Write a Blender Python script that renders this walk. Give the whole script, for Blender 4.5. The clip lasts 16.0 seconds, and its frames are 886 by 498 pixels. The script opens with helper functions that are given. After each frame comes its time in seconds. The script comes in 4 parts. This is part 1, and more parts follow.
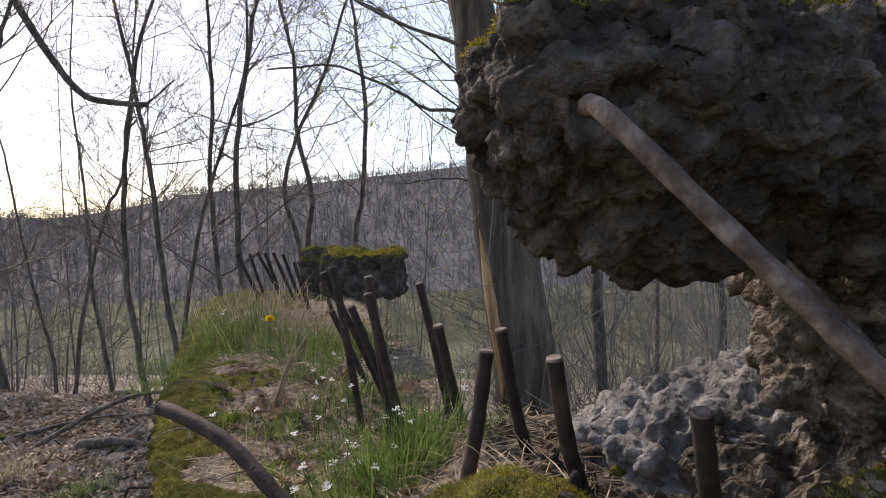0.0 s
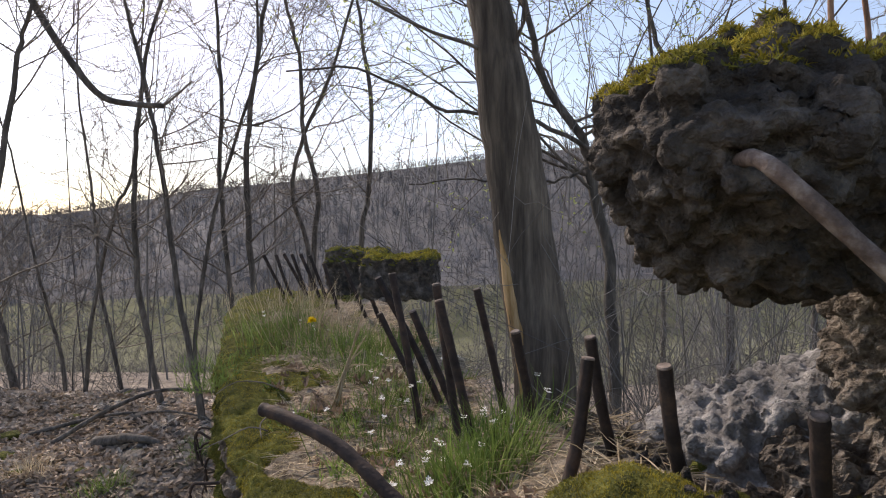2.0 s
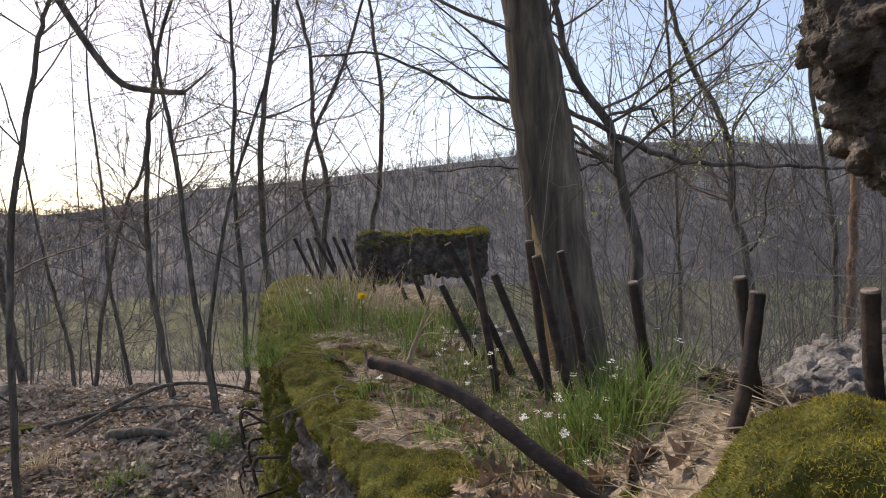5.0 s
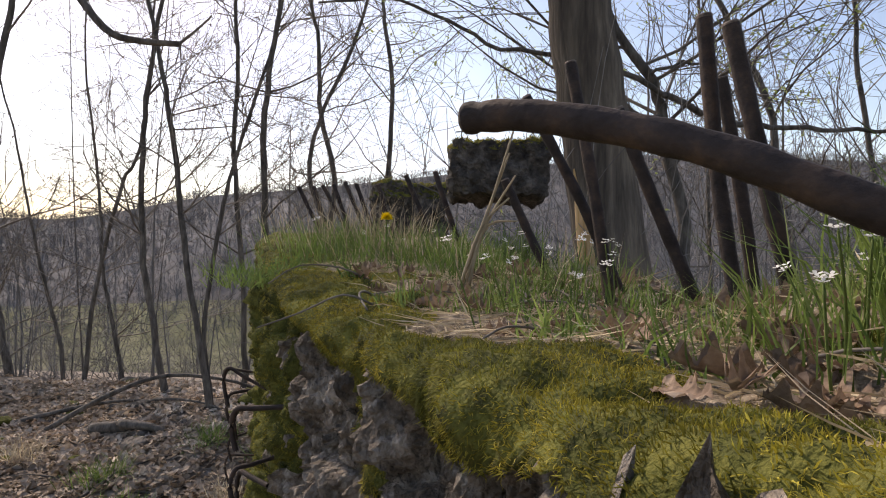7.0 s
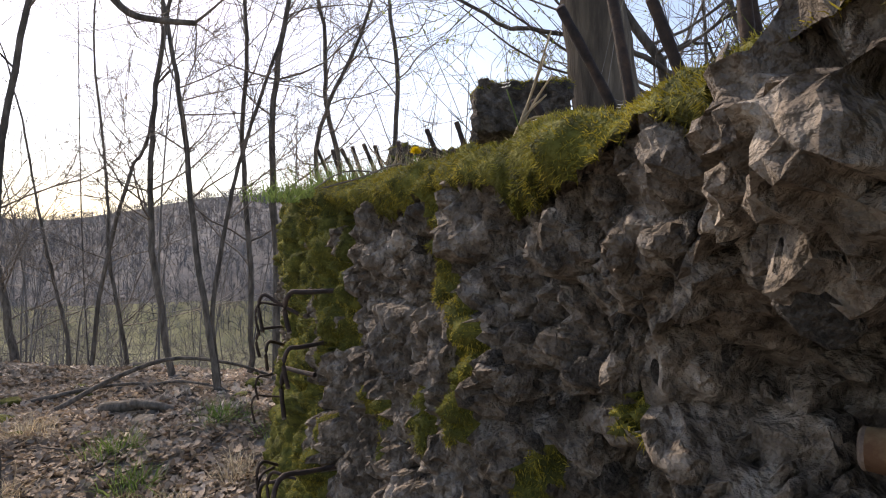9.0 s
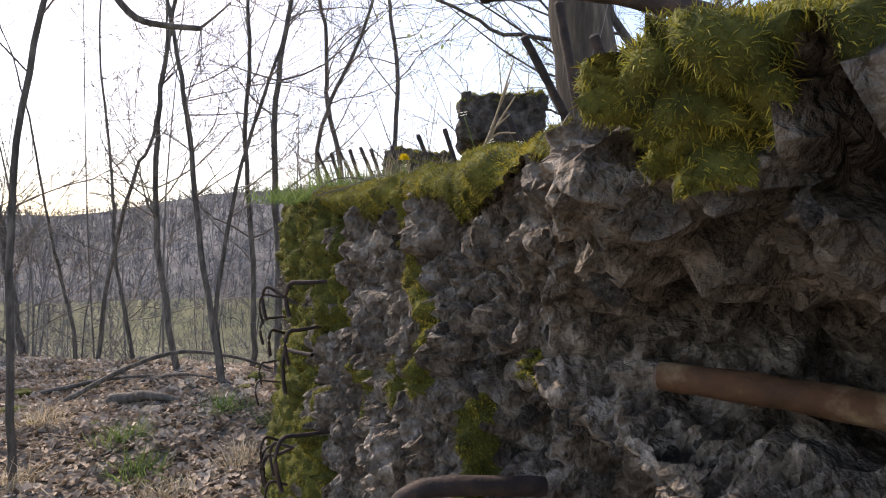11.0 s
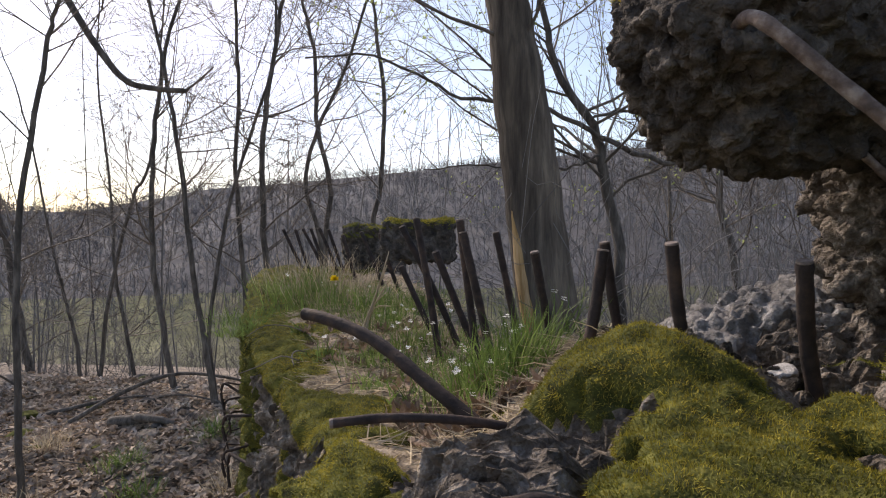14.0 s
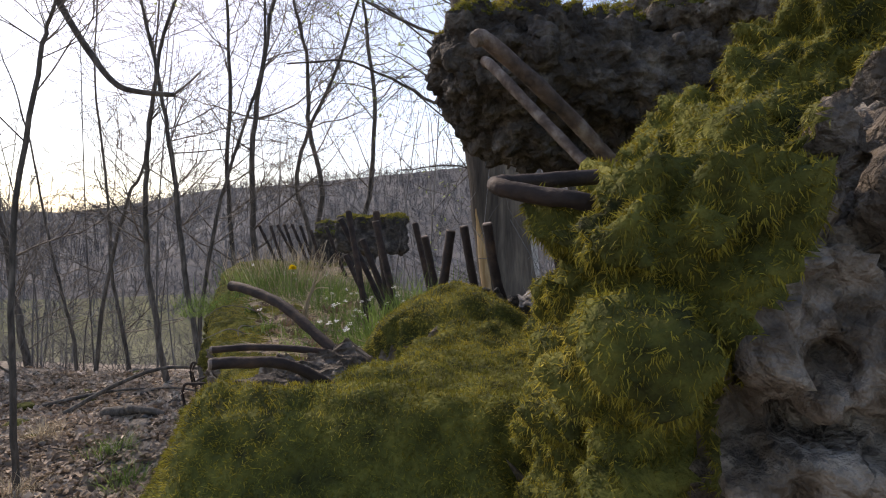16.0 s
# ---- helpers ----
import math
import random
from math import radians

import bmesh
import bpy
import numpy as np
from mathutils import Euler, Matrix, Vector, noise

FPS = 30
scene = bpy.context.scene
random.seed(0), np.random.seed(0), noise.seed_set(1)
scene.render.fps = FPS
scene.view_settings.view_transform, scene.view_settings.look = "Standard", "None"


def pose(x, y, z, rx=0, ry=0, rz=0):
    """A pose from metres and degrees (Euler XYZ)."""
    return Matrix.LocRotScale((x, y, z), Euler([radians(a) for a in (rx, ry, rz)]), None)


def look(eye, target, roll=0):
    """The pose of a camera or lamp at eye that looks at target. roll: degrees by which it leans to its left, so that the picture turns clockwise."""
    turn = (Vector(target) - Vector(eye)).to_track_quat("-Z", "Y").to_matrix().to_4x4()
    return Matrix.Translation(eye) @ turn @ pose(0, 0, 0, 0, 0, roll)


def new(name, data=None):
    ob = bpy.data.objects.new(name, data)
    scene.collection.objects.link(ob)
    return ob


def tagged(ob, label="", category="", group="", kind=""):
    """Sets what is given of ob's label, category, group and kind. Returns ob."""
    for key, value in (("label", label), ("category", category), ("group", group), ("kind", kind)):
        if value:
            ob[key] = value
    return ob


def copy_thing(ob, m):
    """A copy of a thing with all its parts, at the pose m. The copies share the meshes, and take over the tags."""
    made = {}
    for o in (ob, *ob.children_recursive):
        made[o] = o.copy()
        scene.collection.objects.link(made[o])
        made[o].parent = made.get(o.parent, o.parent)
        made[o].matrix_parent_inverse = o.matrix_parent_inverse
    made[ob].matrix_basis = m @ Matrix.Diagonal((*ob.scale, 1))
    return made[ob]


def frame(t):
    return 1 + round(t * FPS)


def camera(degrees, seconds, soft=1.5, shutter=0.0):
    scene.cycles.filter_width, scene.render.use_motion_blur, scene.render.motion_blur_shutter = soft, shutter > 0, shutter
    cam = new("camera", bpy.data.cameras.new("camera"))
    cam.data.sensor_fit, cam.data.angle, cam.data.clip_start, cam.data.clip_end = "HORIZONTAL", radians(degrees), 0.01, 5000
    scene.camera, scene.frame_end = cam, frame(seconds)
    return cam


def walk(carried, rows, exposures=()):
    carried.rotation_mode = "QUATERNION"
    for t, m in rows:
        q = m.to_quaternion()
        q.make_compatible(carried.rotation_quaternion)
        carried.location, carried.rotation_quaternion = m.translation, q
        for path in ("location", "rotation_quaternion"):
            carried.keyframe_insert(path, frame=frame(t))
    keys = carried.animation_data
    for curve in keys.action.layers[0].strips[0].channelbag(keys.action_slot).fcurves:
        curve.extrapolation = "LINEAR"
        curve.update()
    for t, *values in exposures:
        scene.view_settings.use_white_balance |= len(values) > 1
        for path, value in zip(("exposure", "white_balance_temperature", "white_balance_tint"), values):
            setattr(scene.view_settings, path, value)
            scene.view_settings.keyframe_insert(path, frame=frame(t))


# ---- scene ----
cam = camera(75.9, 16.0, soft=1.1)
PATH = [
    (0, (0.066, -0.029, 1.72), (0.009, 1.97, 1.694), 0.0),
    (0.5, (0.07, -0.013, 1.703), (0.012, 1.986, 1.67), -0.2),
    (1, (0.043, -0.026, 1.702), (-0.012, 1.973, 1.67), -0.2),
    (1.5, (0.001, -0.058, 1.725), (-0.05, 1.941, 1.688), -0.2),
    (2, (-0.044, -0.083, 1.742), (-0.093, 1.916, 1.702), -0.1),
    (2.5, (-0.089, -0.119, 1.738), (-0.137, 1.88, 1.702), 0.0),
    (3, (-0.126, -0.152, 1.719), (-0.172, 1.847, 1.682), 0.0),
    (3.5, (-0.134, -0.165, 1.693), (-0.18, 1.834, 1.654), -0.1),
    (4, (-0.134, -0.177, 1.693), (-0.182, 1.822, 1.653), -0.1),
    (6.3, (-0.297, 0.263, 1.542), (-0.354, 2.262, 1.516), 0.3),
    (6.5, (-0.299, 0.292, 1.512), (-0.357, 2.291, 1.504), 0.5),
    (7, (-0.303, 0.338, 1.443), (-0.364, 2.337, 1.441), 0.8),
    (7.5, (-0.318, 0.349, 1.381), (-0.384, 2.348, 1.384), 0.8),
    (8, (-0.348, 0.348, 1.379), (-0.411, 2.347, 1.378), 0.8),
    (8.5, (-0.354, 0.307, 1.339), (-0.412, 2.307, 1.34), 0.9),
    (9, (-0.357, 0.282, 1.288), (-0.417, 2.281, 1.297), 1.1),
    (11.5, (-0.291, 0.115, 1.288), (-0.358, 2.114, 1.279), 1.2),
    (12, (-0.264, 0.085, 1.388), (-0.332, 2.084, 1.369), 1.1),
    (12.5, (-0.232, 0.048, 1.481), (-0.299, 2.047, 1.456), 0.9),
    (13, (-0.189, -0.015, 1.529), (-0.261, 1.984, 1.501), 0.9),
    (13.5, (-0.144, -0.109, 1.583), (-0.215, 1.889, 1.546), 0.6),
    (14, (-0.069, -0.16, 1.625), (-0.146, 1.838, 1.596), 0.8),
    (14.5, (-0.02, -0.195, 1.691), (-0.095, 1.803, 1.654), 0.6),
    (15, (0.033, -0.229, 1.716), (-0.040, 1.770, 1.683), 0.7),
    (15.5, (0.067, -0.279, 1.68), (-0.016, 1.719, 1.651), 0.7),
    (16, (0.115, -0.336, 1.6), (0.034, 1.662, 1.575), 0.9),
]
walk(cam, [(t, look(eye, target, roll)) for t, eye, target, roll in PATH],
     [(0, 0.66, 7350, 20), (7, 0.6, 7700, 20), (9, 0.85, 7600, 20), (11.5, 1.2, 7350, 20), (12.1, 0.95, 7350, 20), (12.6, 0.72, 7350, 20), (13, 0.66, 7350, 20), (16, 0.58, 7350, 20)])

# ---- daylight: hazy spring sun ahead and to one side ----
SUN_TO = Vector((-0.55, 0.62, 0.72)).normalized()
sky_world = bpy.data.worlds.new("sky")
scene.world = sky_world
sky_world.use_nodes = True
wn = sky_world.node_tree
sky = wn.nodes.new("ShaderNodeTexSky")
sky.sky_type, sky.sun_disc = "NISHITA", False
sky.sun_elevation = math.asin(SUN_TO.z)
sky.sun_rotation = math.atan2(SUN_TO.x, SUN_TO.y)
sky.air_density, sky.dust_density, sky.ozone_density = 1.0, 0.9, 1.2
wn.links.new(sky.outputs[0], wn.nodes["Background"].inputs[0])
wn.nodes["Background"].inputs[1].default_value = 0.15
sun = new("sun", bpy.data.lights.new("sun", "SUN"))
sun.data.energy, sun.data.angle, sun.data.color = 3.0, radians(2.0), (1.0, 0.94, 0.84)
sun.matrix_world = look(SUN_TO * 50, (0, 0, 0))


# ---- materials ----
def mat(name, cols, scale=20.0, rough=0.9, bump=0.4, fine=90.0, island=0.0, glow=0.0, dist=0.004, blotch=0.5, rnd=0.0, metal=0.0, stretch=None):
    """Noise through a ramp, a coarser blotch on top, fine relief; glow: the share of light let through thin leaves."""
    m = bpy.data.materials.new(name)
    m.use_nodes = True
    nt = m.node_tree
    n, ln = nt.nodes, nt.links
    bsdf = n["Principled BSDF"]
    bsdf.inputs["Roughness"].default_value = rough
    bsdf.inputs["Metallic"].default_value = metal
    bsdf.inputs["Specular IOR Level"].default_value = 0.25
    co = n.new("ShaderNodeTexCoord")
    src = co.outputs["Object"]
    if stretch:
        mp = n.new("ShaderNodeMapping")
        mp.inputs["Scale"].default_value = stretch
        ln.new(src, mp.inputs[0])
        src = mp.outputs[0]
    a = n.new("ShaderNodeTexNoise")
    a.inputs["Scale"].default_value, a.inputs["Detail"].default_value, a.inputs["Roughness"].default_value = scale, 8, 0.62
    ln.new(src, a.inputs["Vector"])
    ramp = n.new("ShaderNodeValToRGB")
    els = ramp.color_ramp.elements
    while len(els) < len(cols):
        els.new(0.5)
    for i, c in enumerate(cols):
        els[i].position = 0.3 + 0.4 * i / (len(cols) - 1)
        els[i].color = (*c, 1)
    ln.new(a.outputs["Fac"], ramp.inputs[0])
    b = n.new("ShaderNodeTexNoise")
    b.inputs["Scale"].default_value, b.inputs["Detail"].default_value = scale / 6, 3
    ln.new(src, b.inputs["Vector"])
    hsv = n.new("ShaderNodeHueSaturation")
    mr = n.new("ShaderNodeMapRange")
    mr.inputs[1].default_value, mr.inputs[2].default_value = 0.3, 0.7
    mr.inputs[3].default_value, mr.inputs[4].default_value = 1 - blotch * 0.7, 1 + blotch * 0.5
    ln.new(b.outputs["Fac"], mr.inputs[0])
    ln.new(mr.outputs[0], hsv.inputs["Value"])
    ln.new(ramp.outputs[0], hsv.inputs["Color"])
    col = hsv.outputs[0]
    if island or rnd:
        h2 = n.new("ShaderNodeHueSaturation")
        m2 = n.new("ShaderNodeMapRange")
        m2.inputs[3].default_value, m2.inputs[4].default_value = 1 - (island or rnd), 1 + (island or rnd)
        if island:
            ln.new(n.new("ShaderNodeNewGeometry").outputs["Random Per Island"], m2.inputs[0])
        else:
            ln.new(n.new("ShaderNodeObjectInfo").outputs["Random"], m2.inputs[0])
        ln.new(m2.outputs[0], h2.inputs["Value"])
        ln.new(col, h2.inputs["Color"])
        col = h2.outputs[0]
    ln.new(col, bsdf.inputs["Base Color"])
    if bump:
        f = n.new("ShaderNodeTexNoise")
        f.inputs["Scale"].default_value, f.inputs["Detail"].default_value = fine, 6
        ln.new(src, f.inputs["Vector"])
        bp = n.new("ShaderNodeBump")
        bp.inputs["Strength"].default_value, bp.inputs["Distance"].default_value = bump, dist
        ln.new(f.outputs["Fac"], bp.inputs["Height"])
        ln.new(bp.outputs[0], bsdf.inputs["Normal"])
    if glow:
        tr = n.new("ShaderNodeBsdfTranslucent")
        ln.new(col, tr.inputs["Color"])
        mx = n.new("ShaderNodeMixShader")
        mx.inputs[0].default_value = glow
        ln.new(bsdf.outputs[0], mx.inputs[1])
        ln.new(tr.outputs[0], mx.inputs[2])
        ln.new(mx.outputs[0], n["Material Output"].inputs[0])
    return m


M_CONC = mat("weathered_concrete", [(.045, .036, .028), (.16, .133, .106), (.38, .338, .288)], 42, 0.95, 1.0, 120, dist=0.02)
# second concrete, its colour darkened to carry the shade on the blocks
M_CONC_SHADE = mat("shaded_concrete", [(.026, .023, .021), (.078, .068, .059), (.2, .175, .15)], 34, 0.95, 1.0, 130, dist=0.016)
M_STONE = mat("aggregate_stone", [(.05, .045, .039), (.14, .125, .108), (.29, .264, .232)], 4, 0.9, 1.0, 9, rnd=0.3, dist=0.2)
M_MORTAR = mat("crumbling_mortar", [(.085, .08, .075), (.18, .171, .16), (.38, .365, .345)], 26, 0.95, 1.0, 140, dist=0.008)
M_SOIL = mat("soil_and_straw", [(.07, .053, .038), (.23, .185, .135), (.43, .365, .28)], 60, 1.0, 0.8, 260, dist=0.004)
M_MOSS_B = mat("moss_bed", [(.025, .028, .009), (.085, .09, .02), (.18, .172, .04)], 45, 1.0, 1.0, 300, dist=0.004)
M_MOSS = mat("moss_shoots", [(.115, .104, .016), (.255, .22, .03), (.42, .345, .06)], 14, 0.8, 0, island=0.5, glow=0.28, blotch=0.4)
M_MOSS_D = mat("moss_shoots_green", [(.068, .072, .014), (.155, .155, .026), (.28, .255, .05)], 14, 0.8, 0, island=0.5, glow=0.28, blotch=0.4)
M_GRASS = mat("grass_blade", [(.07, .12, .03), (.13, .2, .05), (.24, .3, .1)], 9, 0.55, 0, island=0.35, glow=0.45, blotch=0.3)
M_STRAW = mat("dry_straw", [(.28, .22, .14), (.45, .37, .25), (.6, .52, .38)], 12, 0.8, 0, island=0.4, glow=0.25)
M_RUST = mat("rusted_steel", [(.018, .014, .013), (.04, .03, .027), (.085, .055, .04)], 45, 0.75, 0.6, 220, dist=0.002)
M_RUST_L = mat("dusty_rusted_steel", [(.04, .03, .026), (.15, .11, .09), (.34, .29, .25)], 60, 0.8, 0.8, 260, dist=0.002)
M_CUT = mat("cut_steel", [(.05, .04, .035), (.14, .11, .09), (.26, .21, .18)], 80, 0.7, 0.3, 300)
M_PIPE = mat("rust_orange_paint", [(.03, .018, .012), (.085, .044, .023), (.32, .25, .15)], 16, 0.8, 0.5, 120)
M_BARK = mat("grey_bark", [(.04, .036, .032), (.098, .088, .077), (.18, .16, .138)], 30, 0.95, 0.8, 60, dist=0.01, stretch=(1, 1, 0.25))
M_TRUNK = mat("old_trunk_bark", [(.04, .033, .027), (.1, .083, .066), (.19, .158, .12)], 24, 0.95, 1.0, 45, dist=0.012, stretch=(1, 1, 0.12))
M_TWIG = mat("twig_bark", [(.07, .06, .05), (.14, .122, .105), (.22, .195, .165)], 12, 0.9, 0, island=0.35)
M_PINE = mat("pine_bark", [(.08, .045, .03), (.2, .12, .08), (.32, .2, .13)], 16, 0.95, 0.8, 50, dist=0.01, stretch=(1, 1, 0.3))
M_BIRCH = mat("white_birch_bark", [(.25, .24, .22), (.6, .58, .55), (.78, .77, .74)], 14, 0.8, 0.4, 60)
M_WOOD = mat("bare_wood", [(.22, .13, .05), (.42, .27, .12), (.58, .42, .24)], 30, 0.85, 0.7, 60, stretch=(1, 1, 0.1))
M_BUD = mat("young_leaf", [(.2, .26, .07), (.36, .42, .14), (.52, .56, .26)], 6, 0.6, 0, island=0.3, glow=0.5)
M_LEAF = mat("dead_leaf", [(.12, .08, .055), (.28, .2, .145), (.45, .37, .29)], 30, 0.8, 0.4, 150, rnd=0.4, glow=0.2)
M_LITTER = mat("fallen_leaves", [(.17, .128, .095), (.41, .325, .245), (.64, .56, .465)], 2.5, 0.85, 0, island=0.5, glow=0.1)
M_WHITE = mat("white_petal", [(.72, .72, .68), (.82, .82, .79), (.88, .88, .85)], 20, 0.6, 0, glow=0.3, blotch=0.1)
M_YELLOW = mat("yellow_petal", [(.75, .5, .01), (.85, .62, .015), (.9, .7, .03)], 60, 0.6, 0, glow=0.25, blotch=0.2)
M_STEM = mat("green_stem", [(.1, .15, .04), (.16, .22, .06), (.24, .3, .1)], 20, 0.6, 0, glow=0.2)
M_MEADOW = mat("valley_meadow", [(.07, .075, .042), (.125, .13, .07), (.18, .175, .11)], 0.15, 1.0, 0)
M_FLOOR = mat("forest_floor", [(.085, .068, .054), (.2, .168, .135), (.34, .295, .24)], 9, 1.0, 0.8, 40, dist=0.03)
# far hill and its woods: distance haze mixed into the colour as blue-grey
M_HILL = mat("hazed_hillside", [(.07, .07, .075), (.105, .105, .11), (.15, .147, .145)], 0.08, 1.0, 0)
M_FAR = mat("hazed_bare_wood", [(.088, .091, .1), (.13, .132, .142), (.19, .188, .19)], 0.05, 0.95, 0, island=0.3)
M_BRUSH = mat("brush_twigs", [(.08, .077, .076), (.15, .144, .14), (.26, .248, .235)], 0.6, 0.95, 0, island=0.4)


# ---- mesh helpers ----
def mesh_np(name, verts, faces, mats, parent=None, label="", smooth=True, index=None):
    """One mesh object from arrays: faces is a list of arrays of triangles or quads."""
    me = bpy.data.meshes.new(name)
    verts = np.asarray(verts, np.float32)
    faces = [np.asarray(f, np.int32) for f in faces if len(f)]
    loops = np.concatenate([f.ravel() for f in faces])
    sizes = np.concatenate([np.full(len(f), f.shape[1], np.int32) for f in faces])
    starts = np.concatenate(([0], np.cumsum(sizes)[:-1])).astype(np.int32)
    me.vertices.add(len(verts))
    me.vertices.foreach_set("co", verts.ravel())
    me.loops.add(len(loops))
    me.loops.foreach_set("vertex_index", loops)
    me.polygons.add(len(sizes))
    me.polygons.foreach_set("loop_start", starts)
    for m in (mats if isinstance(mats, (list, tuple)) else [mats]):
        me.materials.append(m)
    if index is not None:
        me.polygons.foreach_set("material_index", np.asarray(index, np.int32))
    me.polygons.foreach_set("use_smooth", np.full(len(sizes), smooth) if isinstance(smooth, bool) else np.asarray(smooth, bool))
    me.update(calc_edges=True)
    me.validate()
    ob = new(name, me)
    if parent:
        ob.parent = parent
    if label:
        tagged(ob, label)
    return ob


class Bag:
    """Gathers tubes, blades and cards into one mesh."""

    def __init__(self):
        self.v, self.q, self.t, self.n = [], [], [], 0

    def add(self, v, q=None, t=None):
        if q is not None and len(q):
            self.q.append(np.asarray(q) + self.n)
        if t is not None and len(t):
            self.t.append(np.asarray(t) + self.n)
        self.v.append(np.asarray(v, float))
        self.n += len(v)

    def tube(self, pts, radii, sides=6, caps=True):
        p = np.asarray(pts, float)
        r = np.asarray(radii, float)
        d = np.gradient(p, axis=0)
        d /= np.linalg.norm(d, axis=1)[:, None] + 1e-9
        ref = np.array((0.0, 0, 1)) if abs(d[:, 2]).mean() < 0.8 else np.array((0.0, 1, 0))
        u = np.cross(d, ref)
        u /= np.linalg.norm(u, axis=1)[:, None] + 1e-9
        w = np.cross(d, u)
        a = np.arange(sides) * 2 * np.pi / sides
        ring = p[:, None] + r[:, None, None] * (np.cos(a)[None, :, None] * u[:, None] + np.sin(a)[None, :, None] * w[:, None])
        k = len(p)
        i, j = np.meshgrid(np.arange(k - 1), np.arange(sides), indexing="ij")
        j2 = (j + 1) % sides
        quads = np.stack((i * sides + j, (i + 1) * sides + j, (i + 1) * sides + j2, i * sides + j2), -1).reshape(-1, 4)
        v = ring.reshape(-1, 3)
        tris = []
        if caps:
            v = np.vstack((v, p[:1], p[-1:]))
            c0, c1 = k * sides, k * sides + 1
            for s in range(sides):
                tris.append((c0, s, (s + 1) % sides))
                tris.append((c1, (k - 1) * sides + (s + 1) % sides, (k - 1) * sides + s))
        self.add(v, quads, tris)

    def blades(self, p, way, length, width, droop, rng):
        """Many narrow leaves: p roots, way unit directions."""
        n = len(p)
        side = np.cross(way, rng.normal(size=(n, 3)))
        side /= np.linalg.norm(side, axis=1)[:, None] + 1e-9
        out = np.cross(side, way)
        L, W, D = (np.broadcast_to(np.asarray(x, float), (n,))[:, None] for x in (length, width, droop))
        mid = p + way * L * 0.55 + out * L * D * 0.25
        tip = p + way * L + out * L * D
        tip[:, 2] -= (L * D * 0.3)[:, 0]
        v = np.stack((p - side * W / 2, p + side * W / 2, mid + side * W * 0.42, mid - side * W * 0.42, tip), 1).reshape(-1, 3)
        b = np.arange(n)[:, None] * 5
        self.add(v, b + np.array([[0, 1, 2, 3]]), b + np.array([[3, 2, 4]]))

    def make(self, name, mats, parent=None, label="", smooth=True):
        f = []
        if self.q:
            f.append(np.concatenate(self.q))
        if self.t:
            f.append(np.concatenate(self.t))
        return mesh_np(name, np.concatenate(self.v), f, mats, parent, label, smooth)


def bez(pts, n=16):
    """A smooth line through the given points."""
    p = np.asarray(pts, float)
    s = np.linspace(0, len(p) - 1, n)
    out = []
    for x in s:
        i = min(int(x), len(p) - 2)
        f = x - i
        p0, p1, p2, p3 = p[max(i - 1, 0)], p[i], p[i + 1], p[min(i + 2, len(p) - 1)]
        out.append(0.5 * (2 * p1 + (p2 - p0) * f + (2 * p0 - 5 * p1 + 4 * p2 - p3) * f * f + (3 * p1 - p0 - 3 * p2 + p3) * f ** 3))
    return np.array(out)


def ss(a, b, x):
    u = np.clip((np.asarray(x, float) - a) / (b - a), 0, 1)
    return u * u * (3 - 2 * u)


def fbm(p, s, o=4, h=0.9):
    return noise.fractal(Vector((p[0] * s, p[1] * s, p[2] * s)), h, 2.1, o)


def cells(p, s, jag=0.25):
    """Angular lumps: 0 in a joint, 1 in the middle of a stone, and the stone's own number."""
    q = Vector((p[0] * s, p[1] * s, p[2] * s))
    q += jag * Vector((noise.noise(q * 1.7), noise.noise(q * 1.7 + Vector((9, 4, 2))), noise.noise(q * 1.7 + Vector((3, 8, 7)))))
    d, c = noise.voronoi(q)
    return d[1] - d[0], noise.cell(c[0] * 7.3)


def sample(v, q, w, n, rng):
    """n points on the quads, chosen by area times w, with normals."""
    a, b, c, d = (v[q[:, k]] for k in range(4))
    nr = np.cross(c - a, d - b)
    ar = np.linalg.norm(nr, axis=1)
    pr = ar * w
    i = rng.choice(len(q), n, p=pr / pr.sum())
    s, t = rng.random((2, n))
    s, t = s[:, None], t[:, None]
    p = (a[i] * (1 - s) + b[i] * s) * (1 - t) + (d[i] * (1 - s) + c[i] * s) * t
    return p, nr[i] / (ar[i][:, None] + 1e-12), i


RNG = np.random.default_rng(5)


# ---- terrain: terrace by the wall, valley, wooded hill ----
def gz(x, y):
    x, y = np.asarray(x, float), np.asarray(y, float)
    r = np.abs(x) * 0.25 + y
    z = 0.12 * np.sin(x * 1.1 + 0.4) * np.sin(y * 0.9) * ss(8, 4, r) * ss(1.0, 2.2, np.hypot(x, y))
    z = z - 0.45 * ss(-0.2, 2.5, x) * ss(60, 10, y)
    z = z - 14.5 * ss(0, 1, (y - 6.0) / 62) * 1.0 - 1.2 * ss(6.0, 9.0, y)
    xs = np.clip(x * 300 / np.maximum(y, 120), -300, 300)
    top = np.interp(xs, (-300, -241, -217, -190, -137, -98, -32, 28, 87, 147, 227, 300), (14, 15, 14, 18, 28, 31, 38, 45, 52, 52, 49, 45))
    z = z + (top + 15.7) * np.clip((y - 95) / 205, 0, 1) ** 0.85
    return z


def spread(lo, hi, step, far):
    a = [0.0]
    while a[-1] < hi:
        a.append(a[-1] + max(step, a[-1] * far))
    b = [0.0]
    while b[-1] > lo:
        b.append(b[-1] - max(step, -b[-1] * far))
    return np.array(b[::-1] + a[1:])


